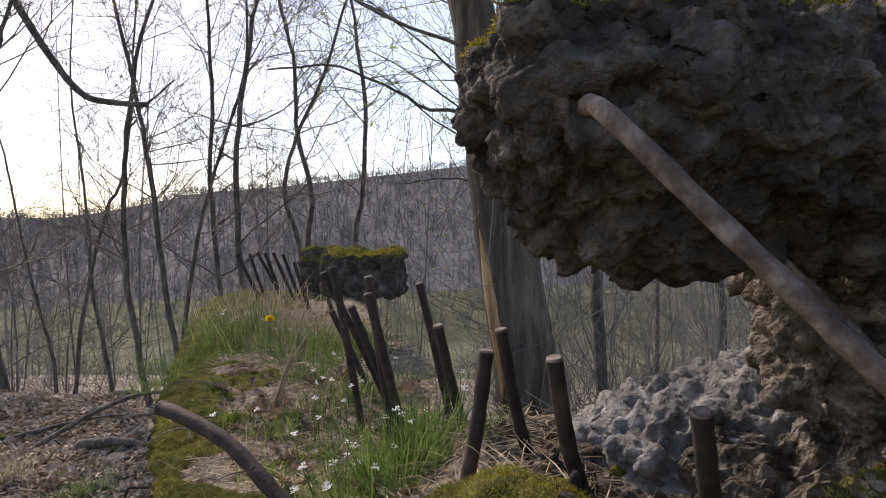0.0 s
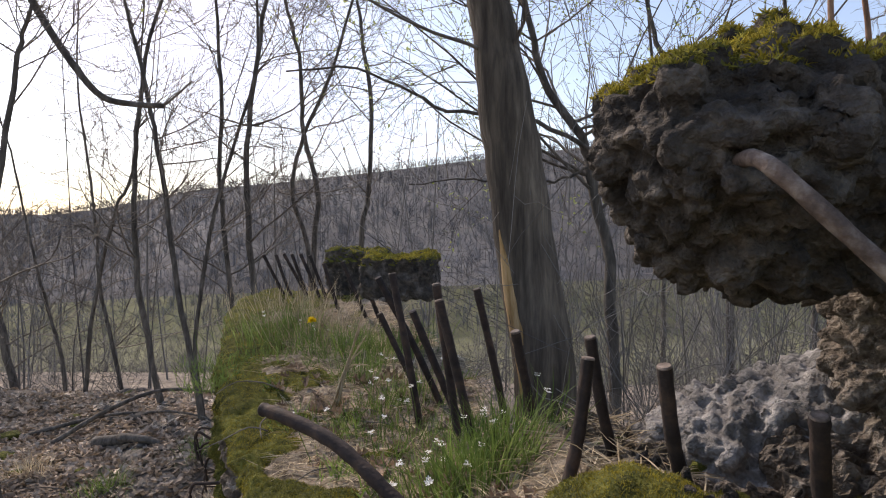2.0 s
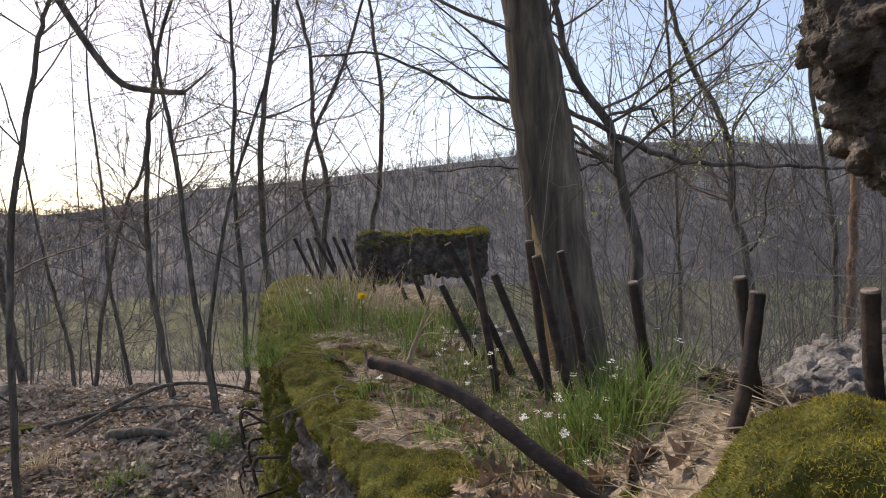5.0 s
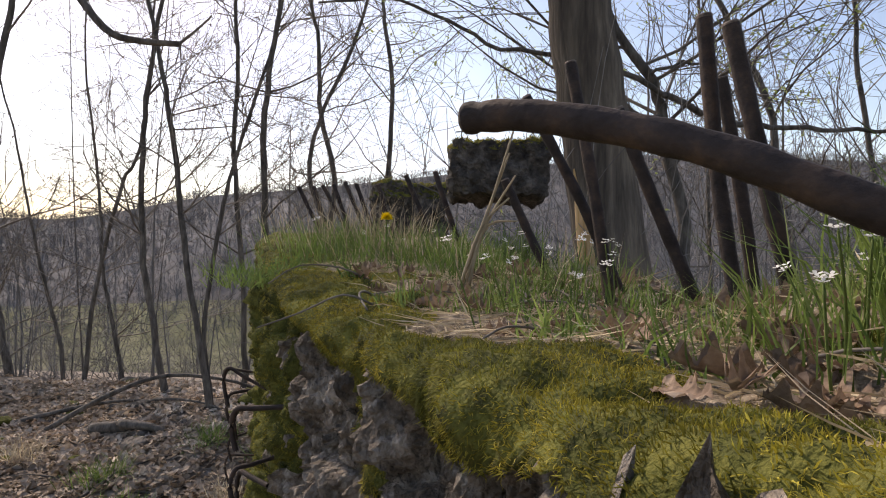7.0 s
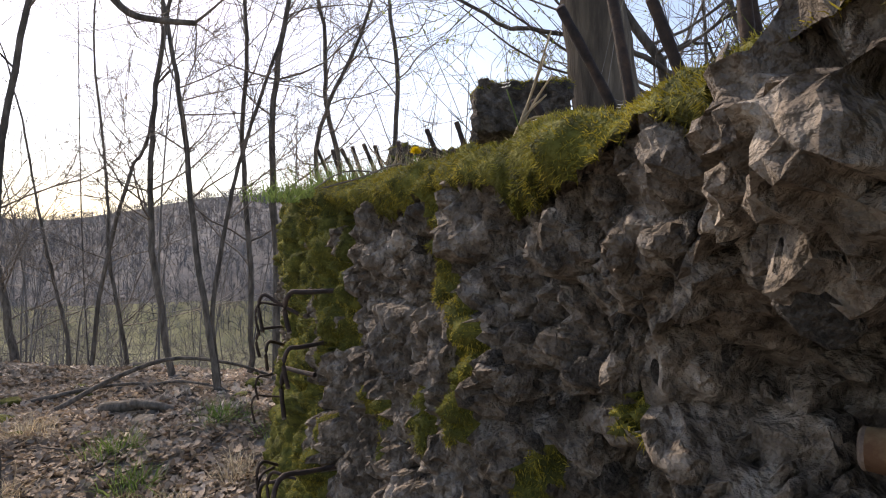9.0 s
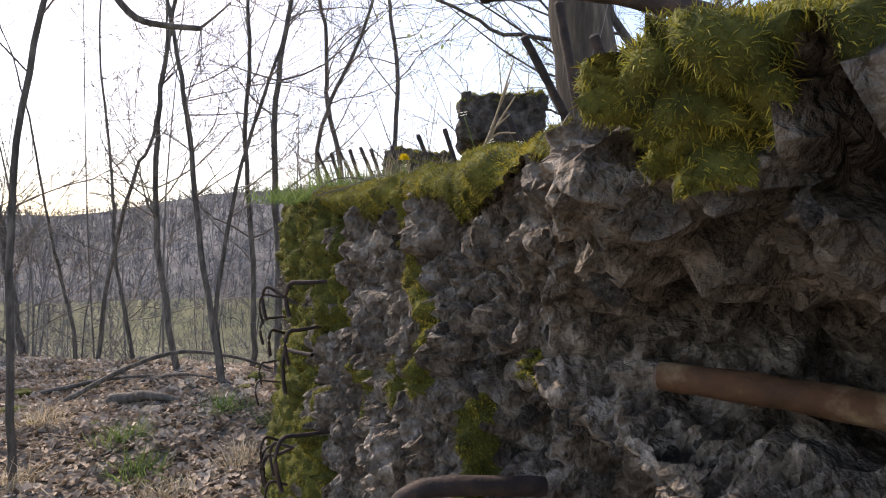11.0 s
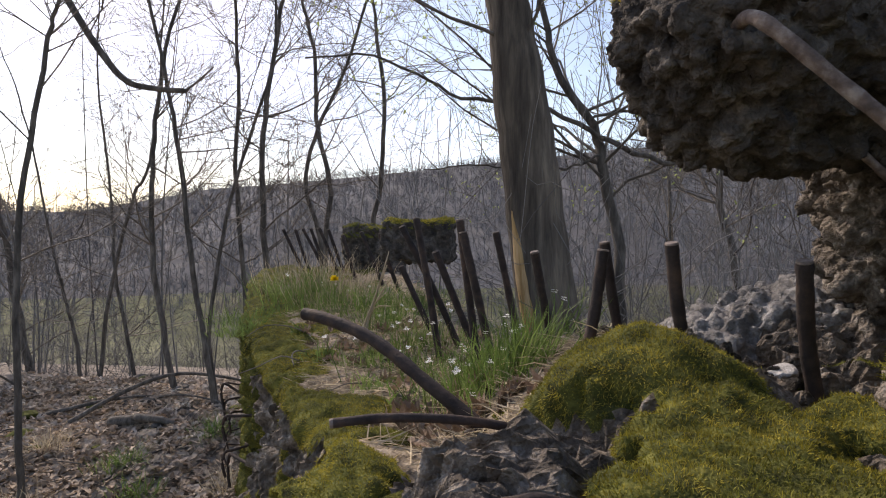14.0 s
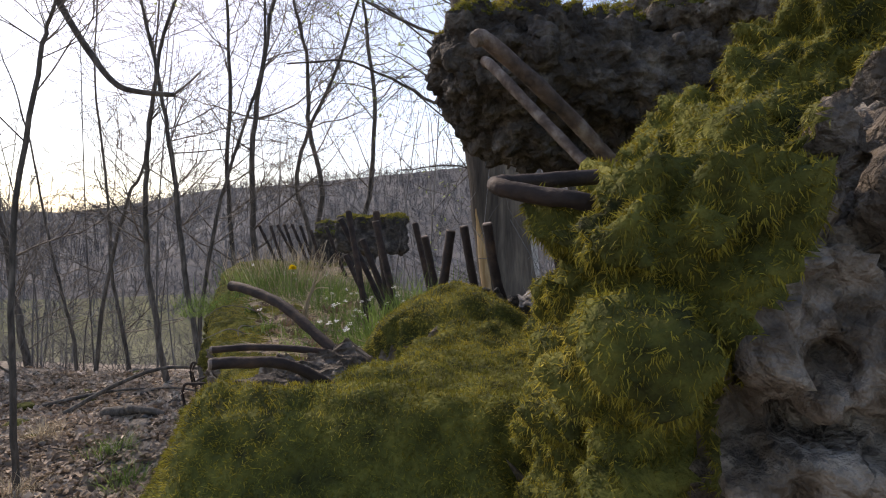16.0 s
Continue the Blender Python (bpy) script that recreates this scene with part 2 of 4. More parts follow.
gx = spread(-900, 900, 0.14, 0.06) - 1.5
gy = spread(-900, 1500, 0.14, 0.06) + 3.0
GX, GY = np.meshgrid(gx, gy, indexing="xy")
GZ = gz(GX, GY)
near = (np.hypot(GX + 1.5, GY - 3) < 12)
for i, j in zip(*np.nonzero(near)):
    GZ[i, j] += 0.05 * fbm((GX[i, j], GY[i, j], 0.0), 1.6, 3)
nx, ny = len(gx), len(gy)
ii, jj = np.meshgrid(np.arange(ny - 1), np.arange(nx - 1), indexing="ij")
gq = np.stack((ii * nx + jj, ii * nx + jj + 1, (ii + 1) * nx + jj + 1, (ii + 1) * nx + jj), -1).reshape(-1, 4)
# beyond the meadow the ground takes the blue-grey colour that holds the haze
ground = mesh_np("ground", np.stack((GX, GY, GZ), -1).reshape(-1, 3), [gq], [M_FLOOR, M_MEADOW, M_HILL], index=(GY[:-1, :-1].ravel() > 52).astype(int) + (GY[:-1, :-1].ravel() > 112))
tagged(ground, "brown leaf-covered forest floor falling to a valley", "ground", kind="structure")


# ---- the broken concrete wall ----
def x_left(y):
    return np.interp(y, (0.02, 0.1, 0.2, 0.3, 0.46, 0.56, 0.66, 0.84, 0.97, 1.39, 1.8, 2.0, 2.3, 2.8), (-0.15, -0.17, -0.18, -0.19, -0.225, -0.27, -0.315, -0.417, -0.49, -0.66, -0.83, -0.90, -0.98, -1.0))


def x_right(y):
    return np.interp(y, (-0.05, 0.3, 0.55, 0.7, 0.9, 1.1, 1.5, 1.9, 2.3, 2.8), (0.8, 0.75, 0.55, 0.2, 0.07, 0.03, -0.03, -0.2, -0.36, -0.38))


def z_top(x, y):
    z = 1.366 + 0.035 * ss(0.9, 1.5, y) + 0.075 * ss(1.4, 2.4, y)
    z = z + 0.122 * ss(-0.12, 0.1, x) * ss(0.24, 0.4, y) * (1 - ss(0.66, 1.0, y))
    z = z + 0.112 * ss(-0.16, -0.08, x) * (1 - ss(0.24, 0.4, y))
    z = z - 0.07 * (1 - ss(0.02, 0.11, y))
    z = z + 0.05 * np.exp(-(((x - 0.085) / 0.11) ** 2 + ((y - 0.37) / 0.08) ** 2) ** 1.8)
    z = z + 0.026 * np.exp(-((x + 0.18) / 0.08) ** 2 - ((y - 0.43) / 0.085) ** 2)
    z = z + 0.06 * ss(0.18, 0.5, x) * ss(0.1, 0.3, y)
    return z


ys = np.concatenate((np.linspace(0.025, 1.0, 244), 1.0 + np.cumsum(np.linspace(0.004, 0.016, 180))))
ys = ys[ys < 2.8]
zl = np.concatenate((np.linspace(0, 0.5, 16)[:-1], np.linspace(0.5, 0.72, 40)[:-1], np.linspace(0.72, 1.0, 90)))
NT = 100
WV, WK = [], []
for y in ys:
    xl, xr = float(x_left(y)), float(x_right(y))
    ze = float(z_top(xl + 0.03, y)) - 0.012
    row, kind = [], []
    for f in zl:
        z = -0.25 + (ze + 0.25) * f
        lean = -0.03 * (1 - f) * 4
        row.append([xl + lean * 0.4, y, z])
        kind.append(0)
    for f in np.linspace(0, 1, NT)[1:]:
        x = xl + (xr - xl) * f ** 1.15
        row.append([x, y, float(z_top(x, y)) - 0.02 * (1 - min(1, (x - xl) / 0.03)) ** 2])
        kind.append(1)
    for f in np.linspace(0, 1, 30)[1:]:
        row.append([xr + 0.03 * f, y, row[len(zl) + NT - 2][2] * (1 - f) - 0.9 * f])
        kind.append(2)
    WV.append(row)
    WK.append(kind)
WV = np.array(WV)
K0 = np.array(WK[0])
HOLES = [(0.44, 1.222, 0.115, 0.055, 0.18), (0.33, 1.35, 0.02, 0.06, 0.09), (0.62, 1.12, 0.06, 0.05, 0.06), (0.52, 1.08, 0.07, 0.06, 0.09)]
BULGES = [(0.485, 1.325, 0.04, 0.045, 0.022), (0.40, 1.37, 0.045, 0.04, 0.03), (0.62, 1.36, 0.07, 0.03, 0.012)]
MOSS_FACE = [(0.395, 1.365, 0.05, 0.045), (0.26, 1.40, 0.03, 0.05), (0.60, 1.19, 0.014, 0.02), (0.74, 1.2, 0.03, 0.06), (0.68, 1.37, 0.1, 0.025)]
out_dir = np.array((-0.92, -0.38, 0.0))
MOSS_TOP = [(-0.2, 0.40, 0.07, 0.06), (-0.22, 0.57, 0.08, 0.05), (-0.27, 0.68, 0.13, 0.075), (-0.43, 0.95, 0.09, 0.16), (-0.53, 1.2, 0.09, 0.2), (-0.70, 1.6, 0.12, 0.3), (-0.85, 2.1, 0.12, 0.3), (-0.45, 1.3, 0.12, 0.08),
            (0.085, 0.36, 0.108, 0.09), (-0.06, 0.06, 0.2, 0.10), (0.12, 0.17, 0.16, 0.10), (0.12, 0.26, 0.11, 0.06), (0.25, 0.28, 0.05, 0.05), (-0.8, 2.4, 0.3, 0.3)]


def moss_on_top(x, y):
    w = 0.0
    for cx, cy, rx, ry in MOSS_TOP:
        w = max(w, 1.35 - math.hypot((x - cx) / rx, (y - cy) / ry))
    return w


WM = np.zeros(WV.shape[:2])
for i, y in enumerate(ys):
    for j in np.nonzero(K0 == 0)[0]:
        p = WV[i, j]
        if p[2] < 0.4:
            continue
        d = 0.0
        for cy, cz, ry, rz, dep in HOLES:
            d -= dep * math.exp(-(((y - cy) / ry) ** 2 + ((p[2] - cz) / rz) ** 2) ** 1.4)
        for cy, cz, ry, rz, dep in BULGES:
            d += dep * math.exp(-(((y - cy) / ry) ** 2 + ((p[2] - cz) / rz) ** 2) ** 1.4)
        WV[i, j] += out_dir * d
WN = np.cross(np.gradient(WV, axis=1), np.gradient(WV, axis=0))
WN /= np.linalg.norm(WN, axis=2)[:, :, None] + 1e-12
WN *= np.sign((WN * out_dir).sum(2) + 1e-9)[:, :, None]
for i, y in enumerate(ys):
    for j, k in enumerate(K0):
        p = WV[i, j]
        if k == 0:
            if p[2] < 0.4:
                continue
            edge = ss(1.36, 1.43, p[2])
            g, c = cells(p, 13)
            g2, c2 = cells(p, 38)
            g3, c3 = cells(p, 85, 0.4)
            d = 0.032 * fbm(p, 5, 3) + (0.024 * min(g * 2.5, 0.6) + 0.020 * c - 0.012) + 0.016 * min(g2 * 2, 0.5) + 0.008 * c2 + 0.005 * c3 + 0.016 * noise.turbulence(Vector(p) * 28, 4, True) - 0.012
            d -= 0.02
            far = float(ss(0.75, 1.15, y))
            m = fbm((p[0] + 3, y * 1.0, p[2] * 0.45), 7, 4) + 0.62 * far - 0.42 + 0.75 * float(ss(1.33, 1.40, p[2])) * (0.35 + 0.65 * far)
            for cy, cz, ry, rz in MOSS_FACE:
                m = max(m, 0.9 - math.hypot((y - cy) / ry, (p[2] - cz) / rz) + 0.5 * fbm(p, 14, 3))
            m -= 1.2 * math.exp(-((y - 0.485) / 0.04) ** 4)
            WM[i, j] = m
            if m > 0:
                d += 0.012 * min(m * 4, 1)
            way = 0.4 * out_dir + 0.6 * WN[i, j]
            WV[i, j] += way * d * (1 - 0.5 * edge) + np.array((0, 0, 0.012 * fbm(p, 20, 3)))
        elif k == 1:
            m = moss_on_top(p[0], y) - 0.3 + 0.55 * fbm(p, 9, 4) - 1.4 * math.exp(-((p[0] + 0.09) / 0.10) ** 2 - ((y - 0.25) / 0.075) ** 2)
            m += 0.75 * float(1 - ss(0.02, 0.07, p[0] - x_left(y))) * float(ss(0.3, 0.4, y))
            WM[i, j] = m
            nz = 0.012 * fbm(p, 11, 3) + 0.005 * fbm(p, 50, 3)
            if m > 0:
                nz += 0.009 * min(m * 3.5, 1)
            WV[i, j, 2] += nz
            if m <= 0.15 and (y < 0.44 or p[0] > 0.1):
                g, cn = cells(p, 16)
                g2, c2 = cells(p, 48, 0.4)
                rk = (0.016 * min(g * 3, 0.6) + 0.026 * (cn - 0.5) + 0.009 * (c2 - 0.5) + 0.028 * (noise.turbulence(Vector(p) * 22, 4, True) - 0.5)) * float(1 - ss(0.0, 0.15, m)) * 0.8
                WV[i, j] += np.array((-0.5, -0.3, 0.8)) * rk
            WV[i, j] += out_dir * 0.02 * fbm(p, 12, 3) * (1 - ss(0.0, 0.05, p[0] - x_left(y)))
        else:
            WV[i, j] += np.array((0.03 * fbm(p, 8, 4), 0, 0))
nr_, nc_ = WV.shape[:2]
ii, jj = np.meshgrid(np.arange(nr_ - 1), np.arange(nc_ - 1), indexing="ij")
wq = np.stack((ii * nc_ + jj, ii * nc_ + jj + 1, (ii + 1) * nc_ + jj + 1, (ii + 1) * nc_ + jj), -1).reshape(-1, 4)
wv = WV.reshape(-1, 3)
wm = WM.reshape(-1)[wq].mean(1)
wk = K0[jj.ravel()]
wy = wv[wq].mean(1)
wall = new("concrete_wall")
tagged(wall, "ruined rubble concrete wall with moss and broken face", "wall", kind="structure")
body_index = np.where(wm > 0.0, 2, np.where((wk == 1) & (wy[:, 1] > 0.42) & (wy[:, 0] < 0.1) & (wy[:, 0] > x_left(wy[:, 1]) + 0.045), 1, 0))
caps = [np.arange(nc_)[None, ::-1], (np.arange(nc_) + (nr_ - 1) * nc_)[None, :]]
body = mesh_np("body", wv, [wq] + caps, [M_CONC, M_SOIL, M_MOSS_B], wall, index=np.concatenate((body_index, [0, 0])), smooth=np.concatenate((body_index > 0, [False, False])))

# ---- moss shoots on the wall ----
wy = wv[wq].mean(1)
dens = np.where(wm > 0.0, 1.0, 0.0) * np.where(wy[:, 2] > 0.65, 1, 0) * np.interp(wy[:, 1], (0.0, 0.9, 1.6, 2.8), (1.0, 0.9, 0.3, 0.15)) * (wk < 2) * (wy[:, 0] < 0.35)


def moss(name, v, q, w, n, length, label, hang=0.25, thin=1.0):
    p, nr, i = sample(v, q, w, n, RNG)
    pick = np.array([noise.noise(Vector(a * 9)) for a in p]) + RNG.normal(0, 0.2, n) > 0.12
    for sel, m, nm in ((~pick, M_MOSS, name), (pick, M_MOSS_D, name)):
        if sel.sum() < 3:
            continue
        k = int(sel.sum())
        way = nr[sel] + RNG.normal(0, 0.45, (k, 3)) + np.array((0, 0, 0.25))
        steep = 1 - np.clip(nr[sel][:, 2], 0, 1)
        way[:, 2] -= steep * hang * 3
        way /= np.linalg.norm(way, axis=1)[:, None]
        b = Bag()
        b.blades(p[sel] - nr[sel] * 0.001, way, RNG.uniform(0.5, 1.3, k) * length, thin * RNG.uniform(0.0007, 0.0014, k), RNG.uniform(0.1, 0.7, k), RNG)
        tagged(b.make(nm, m), label, "moss", kind="stuff")


moss("moss", wv, wq, dens, 350000, 0.0052, "yellow-green feathery moss carpet on the concrete wall", thin=0.6)


# ---- lumps of concrete ----
def lump(name, centre, balls, grain, mats, label, category, rough=1.0, moss_at=None, seed=0.0, box=None):
    """A boulder around centre: the hull of a few ellipsoids (offset, radii), roughened; moss where moss_at says so."""
    bm = bmesh.new()
    bmesh.ops.create_icosphere(bm, subdivisions=5, radius=1)
    c = np.array(centre)
    for v in bm.verts:
        d = np.array(v.co.normalized())
        best = 0.02
        for off, rad in balls:
            o, r = -np.array(off) / np.array(rad), d / np.array(rad)
            A, B, C = r @ r, 2 * o @ r, o @ o - 1
            disc = B * B - 4 * A * C
            if disc > 0:
                best = max(best, (-B + math.sqrt(disc)) / (2 * A))
        if box:
            best = min(best, min(h / max(abs(e), 1e-6) for h, e in zip(box, d)))
        v.co = Vector(c + d * best)
    # even mesh over the hull, then relief along the surface's own normals
    raw = bpy.data.meshes.new("hull")
    bm.to_mesh(raw)
    bm.free()
    hull = bpy.data.objects.new("hull", raw)
    scene.collection.objects.link(hull)
    rem = hull.modifiers.new("even", "REMESH")
    rem.mode, rem.voxel_size = "VOXEL", grain
    bpy.context.view_layer.update()
    even = bpy.data.meshes.new_from_object(hull.evaluated_get(bpy.context.evaluated_depsgraph_get()))
    bpy.data.objects.remove(hull)
    bm = bmesh.new()
    bm.from_mesh(even)
    bmesh.ops.triangulate(bm, faces=bm.faces[:])
    for k in (1, 2, 3):
        bmesh.ops.smooth_vert(bm, verts=bm.verts[:], factor=0.5, use_axis_x=True, use_axis_y=True, use_axis_z=True)
    for layer in (0, 1):
        bm.normal_update()
        moved = []
        for v in bm.verts:
            ps = np.array(v.co) + seed
            if layer == 0:
                g, _ = cells(ps, 11)
                h = 0.034 * fbm(ps, 6, 4) + 0.026 * min(g * 2, 0.45) - 0.008
            else:
                g2, _ = cells(ps, 36, 0.4)
                g3, _ = cells(ps, 80, 0.4)
                h = 0.008 * min(g2 * 1.6, 0.5) + 0.006 * min(g3 * 1.6, 0.5) + 0.032 * (noise.turbulence(Vector(ps) * 29, 5, True) - 0.62)
            moved.append(v.co + v.normal * (rough * h))
        for v, q in zip(bm.verts, moved):
            v.co = q
    bm.normal_update()
    bm.verts.index_update()
    bm.faces.ensure_lookup_table()
    thing = new(name)
    tagged(thing, label, category)
    v = np.array([x.co for x in bm.verts])
    t = np.array([[x.index for x in f.verts] for f in bm.faces])
    nr = np.array([f.normal for f in bm.faces])
    ct = v[t].mean(1)
    bm.free()
    w = np.zeros(len(t))
    if moss_at:
        w = np.array([moss_at(a, b) for a, b in zip(ct, nr)])
    mesh_np("body", v, [t], [mats, M_MOSS_B], thing, index=(w > 0).astype(int))
    return thing, v, np.column_stack((t, t[:, 0])), w


def tri_moss(v, q, w, n, length, label, hang=0.25, thin=1.0):
    v2 = v
    qq = q.copy()
    qq[:, 3] = q[:, 2]
    moss("moss", v2, qq, np.where(w > 0, 1.0, 0.0), n, length, label, hang=hang, thin=thin)


# the shade on this block is in its dark concrete colour
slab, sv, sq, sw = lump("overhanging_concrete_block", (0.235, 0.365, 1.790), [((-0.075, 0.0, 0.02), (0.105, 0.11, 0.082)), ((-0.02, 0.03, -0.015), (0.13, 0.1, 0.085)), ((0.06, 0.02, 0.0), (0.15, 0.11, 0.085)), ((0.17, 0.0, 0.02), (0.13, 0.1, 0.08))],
                        0.0034, M_CONC_SHADE, "rough overhanging block of broken concrete with shade in its dark colour, mossy on top", "boulder", rough=0.68,
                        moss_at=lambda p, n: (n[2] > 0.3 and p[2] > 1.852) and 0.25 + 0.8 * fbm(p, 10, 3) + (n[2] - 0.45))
tri_moss(sv, sq, sw, 42000, 0.0065, "bright green moss on top of the concrete block")
mass, sv, sq, sw = lump("concrete_mass", (0.56, 0.40, 1.80), [((-0.1, -0.02, 0.06), (0.15, 0.13, 0.11)), ((0.08, 0, 0.06), (0.26, 0.16, 0.14)), ((0.12, 0.1, -0.1), (0.16, 0.12, 0.2)), ((-0.10, 0.12, -0.14), (0.12, 0.1, 0.14))], 0.0048, M_CONC, "jagged grey concrete mass with moss on its top", "boulder",
                        moss_at=lambda p, n: (n[2] > 0.25 and p[2] > 1.86) and 0.25 + 0.9 * fbm(p, 8, 3) + (n[2] - 0.45), rough=1.0, seed=14.0)
tri_moss(sv, sq, sw, 26000, 0.0065, "green moss on top of the concrete mass")
rub, rv, rq, rw = lump("rubble_mound", (0.42, 0.64, 1.43), [((-0.02, 0, 0.0), (0.22, 0.15, 0.15)), ((0.2, 0.05, 0), (0.3, 0.2, 0.16))], 0.0042, M_MORTAR, "grey crumbling mound of mortar rubble", "rubble", rough=0.8, seed=4.0)
bou, bv, bq, bw = lump("mossy_boulder", (0.34, -0.01, 1.54), [((0, 0, 0), (0.185, 0.13, 0.165)), ((0.12, 0.03, 0.05), (0.22, 0.16, 0.2)), ((-0.12, -0.06, 0.035), (0.07, 0.06, 0.075))], 0.0038, M_CONC,
                       "grey concrete boulder draped with thick moss", "boulder", moss_at=lambda p, n: max(-0.62, (p[1] + 0.01) / 0.13) + 0.95 + 0.4 * fbm(p, 7, 4) + 0.5 * max(0.0, (p[2] - 1.56) / 0.16) - max(0.0, (p[0] - 0.19) * 11.0) + 1.2 * max(0.0, (p[2] - 1.66) / 0.1), rough=1.1, seed=8.0)
tri_moss(bv, bq, bw, 170000, 0.0045, "thick yellow-green moss draped over the boulder", hang=0.45, thin=0.55)
low, bv, bq, bw = lump("concrete_lump", (0.385, 0.28, 1.53), [((0, 0, 0), (0.115, 0.09, 0.095)), ((0.12, 0.05, 0.04), (0.15, 0.12, 0.16))], 0.0036, M_CONC,
                       "pale grey lump of broken concrete with moss patches", "boulder", moss_at=lambda p, n: n[2] - 0.45 + 0.9 * fbm(p, 9, 3), rough=0.8, seed=11.0)
tri_moss(bv, bq, bw, 24000, 0.0065, "moss patches on the pale concrete lump", hang=0.4)
# both blocks here reuse the concrete darkened for shade
blk, kv, kq, kw = lump("concrete_block", (-0.218, 1.67, 1.622), [((0, 0, 0), (0.2, 0.2, 0.2))], 0.006, M_CONC_SHADE, "concrete block in a shade-darkened colour with a mossy cap, held up by bent rods", "block", rough=0.55, seed=2.0,
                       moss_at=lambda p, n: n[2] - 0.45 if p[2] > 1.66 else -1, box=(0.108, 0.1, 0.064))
tri_moss(kv, kq, kw, 9000, 0.009, "moss cap on the concrete block")
blk2, kv, kq, kw = lump("concrete_lump", (-0.50, 2.55, 1.575), [((0, 0, 0), (0.3, 0.3, 0.3))], 0.009, M_CONC_SHADE, "brown concrete lump with moss beyond the block", "block", rough=0.8, seed=5.0,
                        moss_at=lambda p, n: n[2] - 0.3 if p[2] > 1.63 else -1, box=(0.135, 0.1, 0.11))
tri_moss(kv, kq, kw, 5000, 0.009, "moss on the concrete lump")


# ---- reinforcing rods ----
def rod(name, pts, r, label, m=M_RUST, sides=12, n=18, group="reinforcing rods", taper=1.0):
    p = bez(pts, n)
    b = Bag()
    rr = r * np.linspace(1, taper, n) * (1 + 0.05 * np.sin(np.arange(n) * 2.1) + RNG.normal(0, 0.02, n))
    b.tube(p, rr, sides, caps=False)
    thing = b.make(name, m)
    tagged(thing, label, "rod", group)
    d = p[0] - p[1]
    d /= np.linalg.norm(d)
    c = Bag()
    c.tube(np.array([p[0] - d * 0.002, p[0] + d * 0.0006, p[0] + d * 0.0018]), [rr[0] * 1.0, rr[0] * 1.01, rr[0] * 0.86], sides)
    c.make("cut_end", M_CUT, thing, "worn sawn end", smooth=False)
    return thing


UP = "short dark rusted steel rod standing in the wall top"
RODS = [
    ((0.220, 0.335, 1.611), (0.236, 0.338, 1.499)), ((0.143, 0.432, 1.625), (0.166, 0.435, 1.500)), ((0.111, 0.581, 1.625), (0.134, 0.583, 1.478)), ((0.092, 0.508, 1.616), (0.067, 0.510, 1.480)),
    ((0.038, 0.717, 1.609), (0.070, 0.719, 1.444)), ((-0.006, 1.001, 1.643), (0.030, 1.002, 1.410)), ((-0.073, 0.835, 1.64), (-0.02, 0.836, 1.42)), ((-0.079, 0.875, 1.663), (-0.045, 0.876, 1.42)),
    ((-0.128, 0.985, 1.603), (-0.05, 0.986, 1.42)), ((-0.172, 1.035, 1.671), (-0.128, 1.036, 1.42)), ((-0.214, 1.135, 1.656), (-0.1, 1.136, 1.42)), ((-0.231, 1.285, 1.558), (-0.165, 1.286, 1.42)),
    ((-0.373, 1.855, 1.646), (-0.29, 1.856, 1.43)), ((-0.464, 1.99, 1.654), (-0.37, 1.99, 1.43)), ((-0.565, 2.126, 1.642), (-0.50, 2.126, 1.43)), ((-0.674, 2.335, 1.667), (-0.59, 2.336, 1.45)),
    ((-0.714, 2.335, 1.672), (-0.62, 2.336, 1.45)), ((-0.766, 2.385, 1.671), (-0.69, 2.386, 1.45)), ((-0.817, 2.435, 1.671), (-0.70, 2.436, 1.45)), ((-0.851, 2.435, 1.666), (-0.76, 2.436, 1.45)), ((-0.908, 2.435, 1.666), (-0.81, 2.436, 1.48)),
]
for k, (a, b) in enumerate(RODS):
    a, b = np.array(a), np.array(b)
    if k < 6 and k != 3:
        b = b + np.array((0.014, 0.025, 0))
    b = b + (b - a) * 0.35
    bend = np.array((RNG.normal(0, 0.004), RNG.normal(0, 0.004), 0))
    rod("steel_rod", [a, (a + b) / 2 + bend, b], 0.0070 if k < 5 else 0.0074, UP)
rod("bent_steel_rod", [(-0.300, 0.656, 1.516), (-0.262, 0.634, 1.512), (-0.19, 0.60, 1.49), (-0.11, 0.55, 1.443), (-0.04, 0.51, 1.40)], 0.0088, "long dark rusted rod curving up out of the wall top", n=30)
rod("bent_steel_rod", [(-0.179, 0.312, 1.470), (-0.13, 0.325, 1.472), (-0.06, 0.34, 1.466), (0.02, 0.35, 1.45)], 0.0042, "thin dark rod lying out over the mossy edge")
rod("steel_rod", [(-0.074, 0.080, 1.506), (-0.055, 0.092, 1.505), (-0.02, 0.115, 1.497), (0.04, 0.15, 1.45)], 0.0045, "short dark rod stub over the mossy edge")
rod("leaning_steel_rod", [(0.134, 0.278, 1.79), (0.136, 0.249, 1.783), (0.182, 0.224, 1.727), (0.227, 0.200, 1.673), (0.30, 0.161, 1.586)], 0.0052, "long mottled rod slanting from the overhanging block down to the boulder", M_RUST_L, n=26)
rod("bent_steel_rod", [(0.119, 0.030, 1.730), (0.129, 0.035, 1.729), (0.183, 0.06, 1.69), (0.24, 0.08, 1.638), (0.33, 0.1, 1.56)], 0.0052, "bent rusty rod with a worn end", M_RUST_L, n=24)
